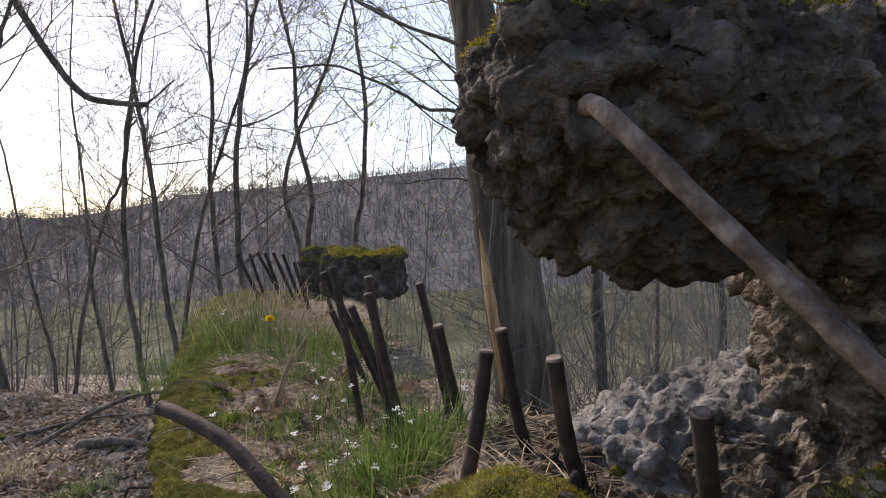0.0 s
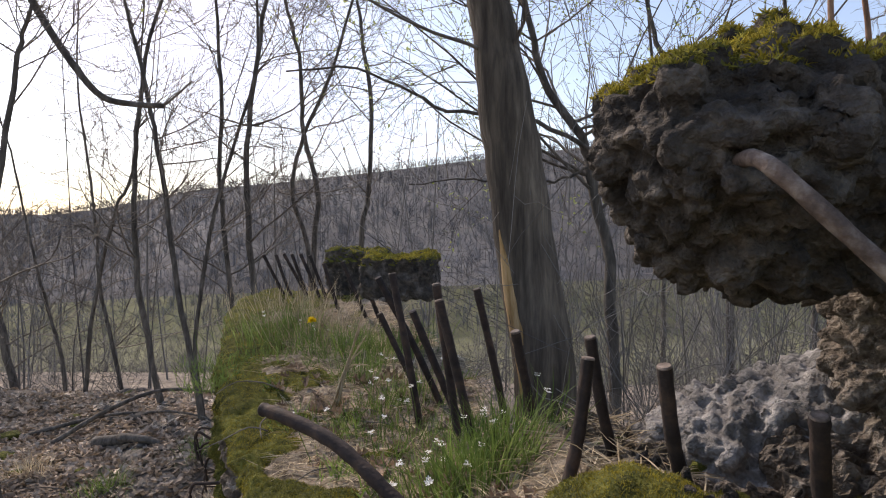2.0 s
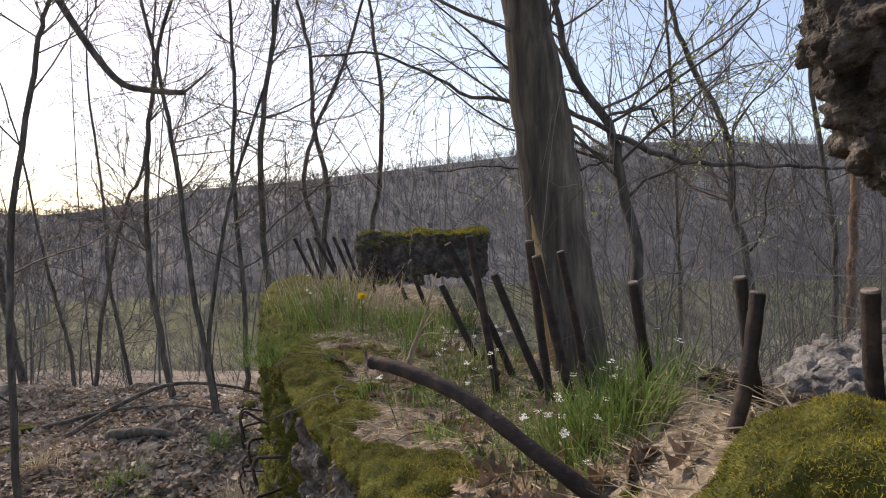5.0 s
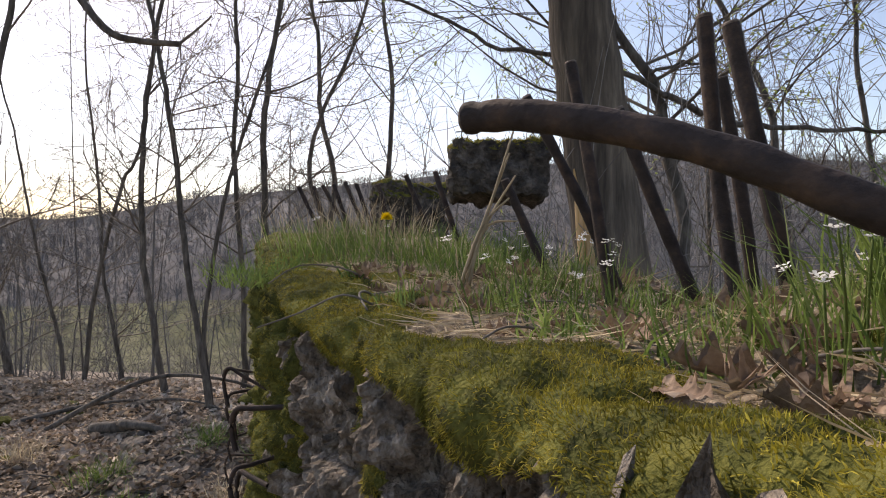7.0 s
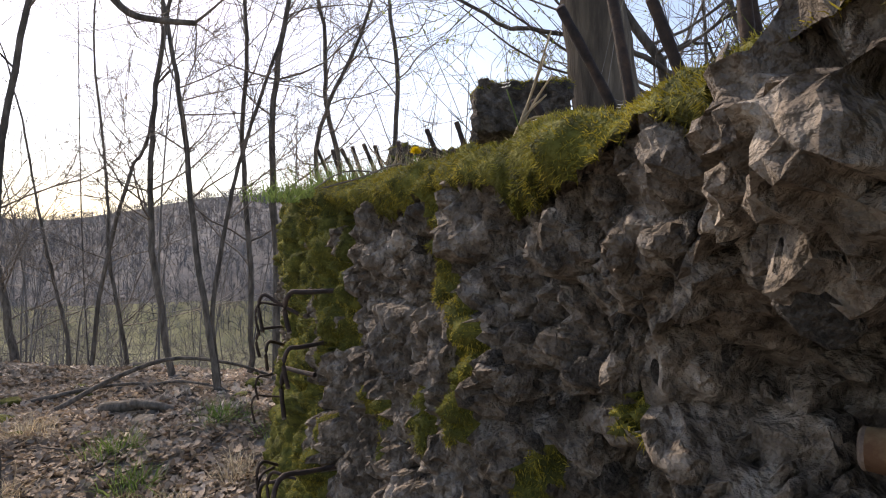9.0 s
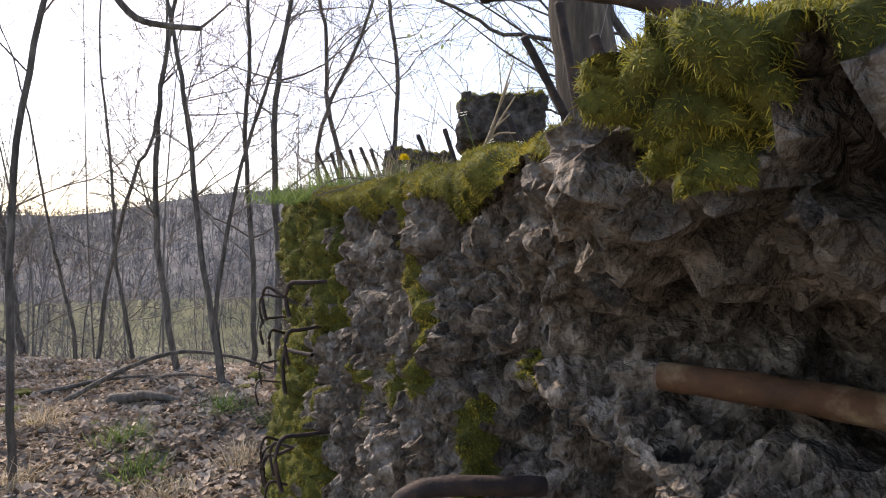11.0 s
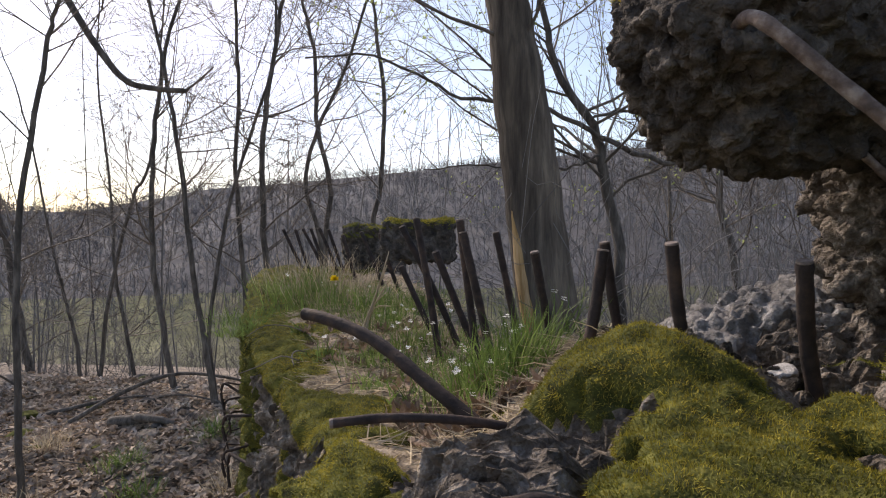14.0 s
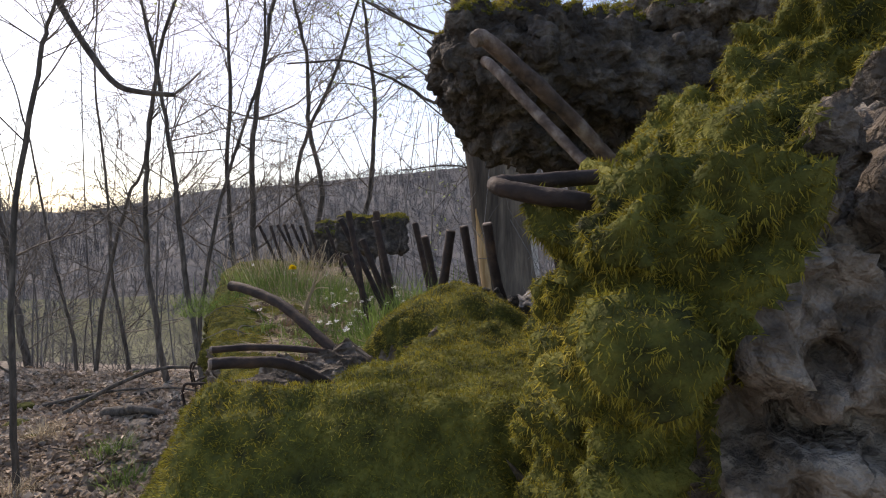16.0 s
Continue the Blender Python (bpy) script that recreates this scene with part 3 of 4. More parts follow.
rod("bent_steel_rod", [(0.25, -0.02, 1.64), (0.18, -0.045, 1.634), (0.145, -0.055, 1.630), (0.130, -0.065, 1.628), (0.131, -0.076, 1.625), (0.148, -0.083, 1.621), (0.17, -0.087, 1.617), (0.22, -0.05, 1.60)], 0.0041, "dark rusted rod bent into a hoop out of the boulder", n=34)
for a, b in (((0.28, 0.36, 1.71), (0.37, 0.34, 1.595)), ((0.395, 0.36, 1.71), (0.44, 0.35, 1.63)), ((0.433, 0.36, 1.71), (0.475, 0.35, 1.645))):
    rod("steel_rod", [b, (np.array(a) + b) / 2 + 0.006, a], 0.0038, "thin rod bridging the gap under the block", M_RUST_L)
rod("rusty_pipe", [(-0.179, 0.535, 1.206), (-0.119, 0.475, 1.209), (-0.071, 0.415, 1.209), (0.0, 0.33, 1.206)], 0.0098, "flaking rust-orange pipe lying in a hollow of the wall", M_PIPE, sides=16, group="")
rod("rod_loop", [(-0.362, 0.60, 1.04), (-0.366, 0.605, 1.07), (-0.350, 0.61, 1.089), (-0.315, 0.615, 1.094), (-0.24, 0.63, 1.09)], 0.0082, "thick bent rod curling from the lower wall face")
for k in range(15):
    y = RNG.uniform(1.0, 1.9)
    z = RNG.uniform(0.7, 1.24)
    x = float(x_left(y)) - 0.035
    s = 0.7 + 0.6 * RNG.random()
    ta = RNG.normal(0, 0.6)
    o = np.array((-math.cos(ta + 0.4), -math.sin(ta + 0.4), RNG.normal(0, 0.25)))
    q = np.array((x, y, z))
    rod("rod_hook", [q + np.array((0, 0, -0.075 * s)) + o * 0.035 * s, q + o * 0.045 * s + np.array((0, 0, -0.03 * s)), q + o * 0.035 * s, q + o * 0.005, q - o * 0.05 + np.array((0, 0, RNG.normal(0, 0.01)))], 0.0036 * (0.8 + 0.4 * RNG.random()),
        "thin rusted wire hook bent out of the mossy wall face", sides=8, n=14, group="rod hooks")

# ---- trees ----
TREES = {
    'oak': (0.156, [(0.4, 2.79, 0.99), (0.29, 2.79, 1.76), (0.21, 2.79, 2.35), (0.12, 2.79, 2.93)]),
    'fork': (0.054, [(0.93, 3.44, 0.84), (0.9, 3.44, 1.48), (0.79, 3.44, 2.06), (0.74, 3.44, 2.31), (0.5, 3.44, 2.7), (0.4, 3.44, 3.06)]),
    'b1': (0.047, [(-2.03, 5.43, 1.14), (-2.1, 5.43, 2.31), (-2.02, 5.43, 3.21), (-1.89, 5.43, 4.04)]),
    'b2': (0.039, [(-2.42, 5.83, 0.98), (-2.52, 5.83, 2.33), (-2.5, 5.83, 3.31), (-2.55, 5.83, 4.21)]),
    'b3': (0.037, [(-2.42, 5.08, 0.0), (-2.6, 5.08, 1.18), (-2.74, 5.08, 2.27), (-2.86, 5.08, 2.95), (-3.07, 5.08, 3.89)]),
    'b4': (0.029, [(-2.41, 5.13, 0.01), (-2.48, 5.13, 0.75), (-2.36, 5.13, 1.59), (-2.23, 5.13, 2.18), (-1.91, 5.13, 3.23), (-1.87, 5.13, 3.92)]),
    'b5': (0.044, [(-3.16, 5.74, 0.03), (-3.32, 5.74, 1.0), (-3.39, 5.74, 1.82), (-3.36, 5.74, 2.76), (-3.2, 5.74, 3.81)]),
    'b6': (0.028, [(-2.71, 3.13, 0.18), (-2.74, 3.13, 0.98), (-2.73, 3.13, 1.7), (-2.62, 3.13, 2.42), (-2.54, 3.13, 2.85), (-2.47, 3.13, 3.08)]),
    'b7': (0.032, [(-4.32, 6.33, -0.3), (-4.24, 6.33, 0.8), (-3.96, 6.33, 2.03), (-3.8, 6.33, 2.35), (-3.66, 6.33, 3.12)]),
    'b8': (0.056, [(-2.05, 7.83, 1.54), (-1.98, 7.83, 2.34), (-2.18, 7.83, 3.22), (-2.22, 7.83, 4.09), (-2.42, 7.83, 5.05)]),
    'b9': (0.052, [(-1.38, 7.83, 1.62), (-1.27, 7.83, 2.42), (-1.24, 7.83, 3.61), (-1.34, 7.83, 4.41), (-1.42, 7.83, 5.05)]),
    'b10': (0.042, [(-1.86, 6.83, 1.56), (-2.06, 6.83, 2.33), (-1.89, 6.83, 3.03), (-1.58, 6.83, 3.72), (-1.3, 6.83, 4.63)]),
    'b11': (0.075, [(-5.82, 7.33, -1.06), (-5.93, 7.33, -0.31), (-6.16, 7.33, 0.66), (-6.38, 7.33, 1.85)]),
    'b12': (0.048, [(2.2, 4.63, 1.03), (2.12, 4.63, 1.65), (2.04, 4.63, 1.89), (1.98, 4.63, 2.51), (1.65, 4.63, 3.18), (1.5, 4.63, 3.71)]),
    'b13': (0.068, [(3.96, 6.04, 0.96), (3.97, 6.04, 1.83), (3.94, 6.04, 3.06), (3.89, 6.04, 4.29)]),
    'b14': (0.066, [(4.68, 6.43, 0.91), (4.65, 6.43, 1.96), (4.6, 6.43, 3.15), (4.51, 6.43, 4.46)]),
    'b15': (0.038, [(3.33, 5.33, 1.04), (3.29, 5.33, 1.81), (3.11, 5.33, 2.9), (3.0, 5.33, 4.0)]),
    'b16': (0.033, [(2.09, 5.83, 0.87), (2.06, 5.83, 1.82), (2.0, 5.83, 3.01), (1.91, 5.83, 4.21)]),
    'b17': (0.037, [(-4.48, 7.33, -0.54), (-4.63, 7.33, 0.36), (-4.78, 7.33, 1.11), (-4.85, 7.33, 2.23)]),
    'b18': (0.034, [(-5.26, 7.33, -0.68), (-5.32, 7.33, 0.21), (-5.49, 7.33, 0.81), (-5.71, 7.33, 1.7)]),
    'b19': (0.035, [(6.02, 6.83, 0.73), (5.95, 6.83, 1.84), (5.81, 6.83, 3.24), (5.74, 6.83, 4.63)]),
}
HANG = [(-2.88, 3.54, 3.47), (-2.76, 3.54, 3.24), (-2.55, 3.54, 2.91), (-2.35, 3.54, 2.67), (-2.17, 3.54, 2.61), (-1.92, 3.54, 2.59)]
HANG2 = [(-1.93, 3.54, 2.59), (-1.84, 3.54, 2.66), (-1.74, 3.54, 2.75)]


def grow(b, start, way, length, r, depth, rng, leaves=None, rmin=0.0019, up=0.12, kids=5, wig=0.16):
    n = 7 if depth > 1 else 5
    p = [np.array(start, float)]
    d = np.array(way, float)
    for _ in range(n - 1):
        d = d + rng.normal(0, wig, 3) + np.array((0, 0, up * 0.5))
        d /= np.linalg.norm(d)
        p.append(p[-1] + d * length / (n - 1))
    p = np.array(p)
    b.tube(p, np.maximum(r * np.linspace(1, 0.3, n), rmin), 5 if r > 0.01 else 3, caps=False)
    if leaves is not None and depth <= 1:
        leaves.extend(p[2:])
    if depth > 0:
        for _ in range(kids):
            f = rng.uniform(0.2, 0.97)
            i = min(int(f * (n - 1)), n - 2)
            q = p[i] + (p[i + 1] - p[i]) * (f * (n - 1) - i)
            a = p[i + 1] - p[i]
            a /= np.linalg.norm(a)
            w = a * 0.75 + rng.normal(0, 0.55, 3)
            w /= np.linalg.norm(w)
            grow(b, q, w, length * rng.uniform(0.35, 0.65), max(r * (1 - 0.6 * f) * 0.55, rmin), depth - 1, rng, leaves, rmin, up, kids, wig)


def tree(key, r, pts, label, bark=M_BARK, limbs=11, lo=0.3, top=2.6, blen=1.3, leafy=False, ground_z=None, seed=0, depth=2):
    rng = np.random.default_rng(seed)
    p = [np.array(a) for a in pts]
    g = float(gz(p[0][0], p[0][1])) - 0.12
    low = np.array((p[0][0] + (p[0][0] - p[1][0]) * 0.25, p[0][1], g))
    if p[0][2] - g > 0.25:
        p = [low] + p
    else:
        p[0] = low
    d = p[-1] - p[-2]
    d = d / np.linalg.norm(d)
    p += [p[-1] + d * top * 0.5 + rng.normal(0, 0.08, 3), p[-1] + d * top + rng.normal(0, 0.2, 3)]
    line = bez(p, 34)
    line[1:] += rng.normal(0, r * (0.025 if r > 0.08 else 0.15), (33, 3))
    slim = 1.0 if r > 0.08 else 0.72
    rr = slim * r * np.interp(np.linspace(0, 1, 34), (0, 0.05, 0.5, 1), (1.35, 1.05, 0.75 if r < 0.08 else 0.9, 0.25))
    thing = new("tree")
    tagged(thing, label, "tree", "bare trees")
    b = Bag()
    b.tube(line, rr, 14 if r > 0.08 else 8)
    b.make("trunk", bark, thing)
    c = Bag()
    lv = [] if leafy else None
    for k in range(limbs):
        f = rng.uniform(lo, 1.0)
        i = min(int(f * 33), 32)
        a = rng.uniform(0, 2 * np.pi)
        w = np.array((math.cos(a), math.sin(a) * 0.7, rng.uniform(0.15, 1.0)))
        w /= np.linalg.norm(w)
        grow(c, line[i], w, blen * rng.uniform(0.5, 1.2) * (1.2 - 0.5 * f), min(rr[i] * 0.38, 0.011), depth, rng, lv)
    c.make("crown", M_TWIG, thing, "bare grey branches and twigs")
    if lv:
        q = np.array(lv)
        q = np.repeat(q, 2, 0) + rng.normal(0, 0.015, (2 * len(q), 3))
        way = rng.normal(0, 1, q.shape)
        way /= np.linalg.norm(way, axis=1)[:, None]
        e = Bag()
        e.blades(q, way, rng.uniform(0.012, 0.03, len(q)), rng.uniform(0.006, 0.014, len(q)), 0.3, rng)
        e.make("young_leaves", M_BUD, thing, "tiny pale green spring leaves")
    return thing, line


for k, (key, (r, pts)) in enumerate(TREES.items()):
    if key == "oak":
        th, line = tree(key, r, pts, "thick leaning old trunk with peeling bark", M_TRUNK, limbs=12, lo=0.5, top=3.0, blen=1.6, leafy=True, seed=k)
        # the long bare wound in the bark, facing the wall
        b = Bag()
        ang = np.linspace(-0.5, 0.5, 9)
        rows_ = []
        zz = np.linspace(0.95, 1.78, 30)
        for z in zz:
            i = int(np.argmin(abs(line[:, 2] - z)))
            j = min(max(i + (1 if line[i, 2] < z else -1), 0), 33)
            t_ = 0 if line[j, 2] == line[i, 2] else (z - line[i, 2]) / (line[j, 2] - line[i, 2])
            c = line[i] + (line[j] - line[i]) * t_
            rl = r * np.interp(i / 33, (0, 0.05, 0.5, 1), (1.35, 1.05, 0.9, 0.25)) + 0.002
            wd = 0.30 * (math.sin(math.pi * (z - 0.95) / 0.83) + 0.02) * (1 + 0.35 * noise.noise(Vector((z * 9, 0, 0))))
            for a in ang:
                th_ = math.radians(214) + a * wd * 2
                rows_.append((c[0] + (rl) * math.cos(th_), c[1] + (rl) * math.sin(th_), z))
        a_, b_ = np.meshgrid(np.arange(29), np.arange(8), indexing="ij")
        qd = np.stack((a_ * 9 + b_, a_ * 9 + b_ + 1, (a_ + 1) * 9 + b_ + 1, (a_ + 1) * 9 + b_), -1).reshape(-1, 4)
        b.add(rows_, qd)
        wound = b.make("bare_wood_scar", M_WOOD, th, "pale orange bare wood where bark is gone")
        sol = wound.modifiers.new("thick", "SOLIDIFY")
        sol.thickness = 0.008
    elif key == "fork":
        fork_tree, _ = tree(key, r, pts, "slim crooked tree with a bent forking stem", limbs=20, lo=0.3, top=2.2, blen=1.6, leafy=True, seed=k)
        for lp, lr in (([(0.75, 3.37, 2.27), (0.48, 3.37, 2.42), (0.17, 3.37, 2.48), (-0.14, 3.37, 2.53), (-0.39, 3.37, 2.66), (-0.71, 3.37, 2.78), (-1.09, 3.37, 2.75)], 0.016), ([(0.75, 3.37, 2.27), (1.16, 3.37, 2.12), (1.63, 3.37, 2.1), (2.06, 3.37, 2.08), (2.47, 3.37, 2.13)], 0.018), ([(0.69, 3.37, 2.38), (0.91, 3.37, 2.44), (1.1, 3.37, 2.28), (1.32, 3.37, 2.56), (1.6, 3.37, 2.69)], 0.010), ([(0.75, 3.37, 2.16), (0.53, 3.37, 2.08), (0.24, 3.37, 2.07), (-0.03, 3.37, 2.1), (-0.34, 3.37, 2.06)], 0.010)):
            q = bez(lp, 22)
            q[1:] += np.random.default_rng(4).normal(0, 0.006, (21, 3))
            limb = Bag()
            limb.tube(q, lr * np.linspace(1, 0.35, 22), 6)
            limb.make("limb", M_BARK, fork_tree)
            tw = Bag()
            rl_ = np.random.default_rng(len(lp))
            for i in range(3, 21, 2):
                w = np.array((rl_.normal(0, 0.8), rl_.normal(0, 0.5), rl_.normal(0.4, 0.6)))
                grow(tw, q[i], w / np.linalg.norm(w), rl_.uniform(0.25, 0.7), 0.004, 1, rl_, rmin=0.0013, kids=4)
            tagged(tw.make("side_twig", M_TWIG, fork_tree), kind="stuff")
    elif key in ("b13", "b14"):
        tree(key, r, pts, "straight pine trunk with reddish bark", M_PINE, limbs=8, lo=0.55, top=4.0, blen=1.4, seed=k)
    else:
        tree(key, r, pts, "slim bare grey sapling in early spring", limbs=22, lo=0.2, top=3.0, blen=1.3, seed=k)

snag = new("birch_snag")
tagged(snag, "broken white birch stem behind the old trunk", "tree")
b = Bag()
q = bez([(0.68, 4.0, float(gz(0.68, 4.0)) - 0.1), (0.66, 4.0, 0.9), (0.63, 4.0, 1.45), (0.585, 4.0, 1.85)], 20)
b.tube(q, np.linspace(0.055, 0.03, 20), 10)
b.make("trunk", M_BIRCH, snag)
# the hanging crooked branch of the near sapling
hb = new("hanging_branch")
tagged(hb, "dark crooked dead branch hanging from a tree", "branch")
b = Bag()
b.tube(bez([(-3.6, 3.55, 4.2)] + HANG, 24), np.linspace(0.03, 0.017, 24), 8)
b.make("stem", M_BARK, hb)
b = Bag()
b.tube(bez(HANG2, 8), np.linspace(0.009, 0.005, 8), 6)
r2 = np.random.default_rng(3)
for q in HANG[1:]:
    for _ in range(3):
        w = np.array((r2.normal(0, 1), r2.normal(0, 0.5), r2.normal(0, 0.7)))
        grow(b, q, w / np.linalg.norm(w), 0.45, 0.004, 1, r2, kids=3)
tagged(b.make("side_twig", M_TWIG, hb), kind="stuff")

# saplings and brush that nobody could count
rng = np.random.default_rng(11)
b = Bag()
for k in range(125):
    D = rng.uniform(7, 24)
    x = rng.uniform(-0.9, 0.85) * D
    y = D
    g = float(gz(x, y))
    h = rng.uniform(2.5, 6.5)
    lean = np.array((rng.normal(0, 0.12), rng.normal(0, 0.1), 1))
    line = bez([(x, y, g - 0.1), (x + lean[0] * h * 0.4 + rng.normal(0, 0.1), y, g + h * 0.45), (x + lean[0] * h, y + lean[1] * h, g + h)], 9)
    r = rng.uniform(0.009, 0.026)
    b.tube(line, np.linspace(r, 0.006, 9), 5, caps=False)
    for _ in range(9):
        i = rng.integers(2, 9)
        w = rng.normal(0, 1, 3)
        w[2] = abs(w[2]) * 0.6
        grow(b, line[i], w / np.linalg.norm(w), rng.uniform(0.6, 1.7), r * 0.35, 1, rng, rmin=0.003, kids=4)
tagged(b.make("thicket", M_BRUSH), "tangle of bare grey saplings on the slope", "thicket", kind="stuff")
b = Bag()
for k in range(430):
    D = rng.uniform(6.5, 40)
    x, y = rng.uniform(-0.95, 0.95) * D, D
    if x < -0.2 and y < 6.2:
        continue
    if abs(x - 0.22) < 0.3 and y < 3.5:
        continue
    g = float(gz(x, y))
    for _ in range(5):
        w = np.array((rng.normal(0, 0.5), rng.normal(0, 0.5), 1))
        grow(b, (x + rng.normal(0, 0.1), y + rng.normal(0, 0.1), g - 0.02), w / np.linalg.norm(w), rng.uniform(0.6, 2.0), 0.004 + 0.0002 * D, 1, rng, rmin=0.002 + 0.00010 * D, kids=4, wig=0.22)
tagged(b.make("brush", M_BRUSH), "dense brown bare undergrowth on the slope", "undergrowth", kind="stuff")
b = Bag()
for k in range(150):
    D = rng.uniform(2.6, 6.5)
    x, y = rng.uniform(0.25, 0.95) * D, D
    g = float(gz(x, y))
    w = np.array((rng.normal(0, 0.4), rng.normal(0, 0.4), 1))
    grow(b, (x, y, g - 0.05), w / np.linalg.norm(w), rng.uniform(1.0, 2.6), 0.006, 2, rng, rmin=0.0017, kids=4)
tagged(b.make("brush", M_BRUSH), "thin bare shrubs behind the wall", "undergrowth", kind="stuff")

# far woods on the hill
N = 11500
fy = 96 + 214 * rng.random(N) ** 0.8
fx = rng.uniform(-1.0, 1.0, N) * fy
fz = gz(fx, fy)
base = np.stack((fx, fy, fz), -1)
hgt = rng.uniform(3.0, 5.5, len(base)) * rng.choice((0.8, 1.0, 1.25), len(base))
b = Bag()
up = np.tile((0.0, 0, 1), (len(base), 1))
b.blades(base, up, hgt, 0.10, 0.05, rng)
for _ in range(9):
    w = rng.normal(0, 0.6, (len(base), 3)) + np.array((0, 0, 0.8))
    w /= np.linalg.norm(w, axis=1)[:, None]
    f = rng.uniform(0.15, 0.7, len(base))
    b.blades(base + up * (hgt * f)[:, None], w, hgt * (1.05 - f) * rng.uniform(0.6, 1.0, len(base)), 0.09, 0.3, rng)
tagged(b.make("far_woods", M_FAR), "leafless woods on the far hill with haze in their blue-grey colour", "woods", kind="stuff")


# ---- plants on the wall ----
def top_z(x, y):
    i = int(np.clip(np.searchsorted(ys, y), 0, len(ys) - 1))
    row = WV[i, len(zl):len(zl) + NT - 1]
    return float(np.interp(x, row[:, 0], row[:, 2]))


def tuft(x, y, n, h, spreadr, w=0.0017, m=M_GRASS, label="fresh green grass tuft on the wall top", lean=0.35, name="grass_tuft", soft=0.5):
    a = RNG.normal(0, spreadr, (n, 2))
    p = np.array([(x + u, y + v, top_z(x + u, y + v) - 0.004) for u, v in a])
    way = np.column_stack((a / max(spreadr, 1e-6) * 0.16 + RNG.normal(0, lean * 0.6, (n, 2)), np.ones(n)))
    way /= np.linalg.norm(way, axis=1)[:, None]
    b = Bag()
    b.blades(p, way, RNG.uniform(0.45, 1.1, n) * h, RNG.uniform(0.7, 1.2, n) * w, RNG.uniform(0.1, 0.1 + soft, n), RNG)
    return tagged(b.make(name, m), label, "grass", kind="stuff")


tuft(-0.015, 0.665, 560, 0.115, 0.040, label="lush green tuft of narrow leaves by the rods")
tuft(-0.09, 0.74, 130, 0.07, 0.04)
tuft(-0.13, 1.16, 160, 0.09, 0.04)
for x, y, n, h in ((-0.05, 0.80, 120, 0.055), (-0.12, 0.95, 110, 0.06), (-0.22, 1.12, 120, 0.065), (-0.29, 1.32, 150, 0.08), (-0.60, 1.85, 260, 0.1)):
    tuft(x, y, n, h, 0.035)
tuft(-0.30, 1.50, 320, 0.12, 0.06)
tuft(-0.20, 1.58, 220, 0.12, 0.05)
tuft(-0.40, 1.60, 220, 0.11, 0.06)
tuft(-0.62, 1.70, 380, 0.11, 0.07)
tuft(-0.55, 1.52, 160, 0.07, 0.06)
tuft(-0.36, 1.02, 60, 0.05, 0.03)
tuft(-0.27, 0.98, 60, 0.05, 0.02)
tuft(-0.18, 0.95, 90, 0.06, 0.06)
tuft(-0.64, 1.28, 240, 0.04, 0.035, lean=0.9)
tuft(-0.70, 1.45, 240, 0.045, 0.05, lean=0.9)
tuft(-0.50, 1.75, 220, 0.17, 0.09, 0.0016, M_STRAW, "tall dry straw-coloured grass", name="dry_grass")
tuft(-0.62, 2.0, 220, 0.17, 0.12, 0.0018, M_STRAW, "tall dry straw-coloured grass", name="dry_grass")
tuft(-0.2, 1.25, 50, 0.12, 0.12, 0.0014, M_STRAW, "sparse dry grass stalks", name="dry_grass")

for k in range(26):
    y = RNG.uniform(0.62, 1.45)
    x = RNG.uniform(float(x_left(y)) + 0.12, float(x_right(y)) - 0.04)
    tuft(x, y, 34, RNG.uniform(0.02, 0.05), 0.014, 0.0026, M_GRASS, "small green herb growing among dead leaves", lean=0.8, name="small_herb", soft=0.7)
# straw and needles lying on the soil
sel = (wm <= 0.03) & (wk == 1) & (wy[:, 1] > 0.44) & (wy[:, 0] < 0.2) & (wy[:, 1] < 2.2)
p, nr, _ = sample(wv, wq, sel.astype(float) * np.interp(wy[:, 1], (0, 1, 2.2), (1, .8, .3)), 7600, RNG)
way = RNG.normal(0, 1, p.shape)
way[:, 2] = np.abs(RNG.normal(0.05, 0.12, len(p)))
way /= np.linalg.norm(way, axis=1)[:, None]
b = Bag()
b.blades(p + nr * 0.002, way, RNG.uniform(0.015, 0.07, len(p)), RNG.uniform(0.0008, 0.002, len(p)), RNG.uniform(0, 0.4, len(p)), RNG)
tagged(b.make("straw", M_STRAW), "matted dry straw and needles on the wall top", "straw", kind="stuff")


def leaf_mesh(lobes=4, L=0.055, W=0.03, curl=0.3, seed=0):
    """A lobed oak leaf with a raised midrib, curled."""
    r = np.random.default_rng(seed)
    n = 26
    s = np.linspace(0, 1, n)
    wid = W * np.sin(np.pi * np.clip(s * 0.9 + 0.06, 0, 1)) ** 0.8 * (0.68 + 0.32 * np.cos(s * lobes * 2 * np.pi + 2.6)) * 0.5
    wid[0] = wid[-1] = 0.0008
    v = []
    for i in range(n):
        x = (s[i] - 0.5) * L
        for e in (-1, -0.5, 0, 0.5, 1):
            u = e * wid[i]
            v.append((x, u, curl * (abs(u) ** 1.3 * 3 + 4.0 * (x ** 2)) + 0.002 * r.normal() * abs(e)))
    a, c = np.meshgrid(np.arange(n - 1), np.arange(4), indexing="ij")
    q = np.stack((a * 5 + c, a * 5 + c + 1, (a + 1) * 5 + c + 1, (a + 1) * 5 + c), -1).reshape(-1, 4)
    return np.array(v), q


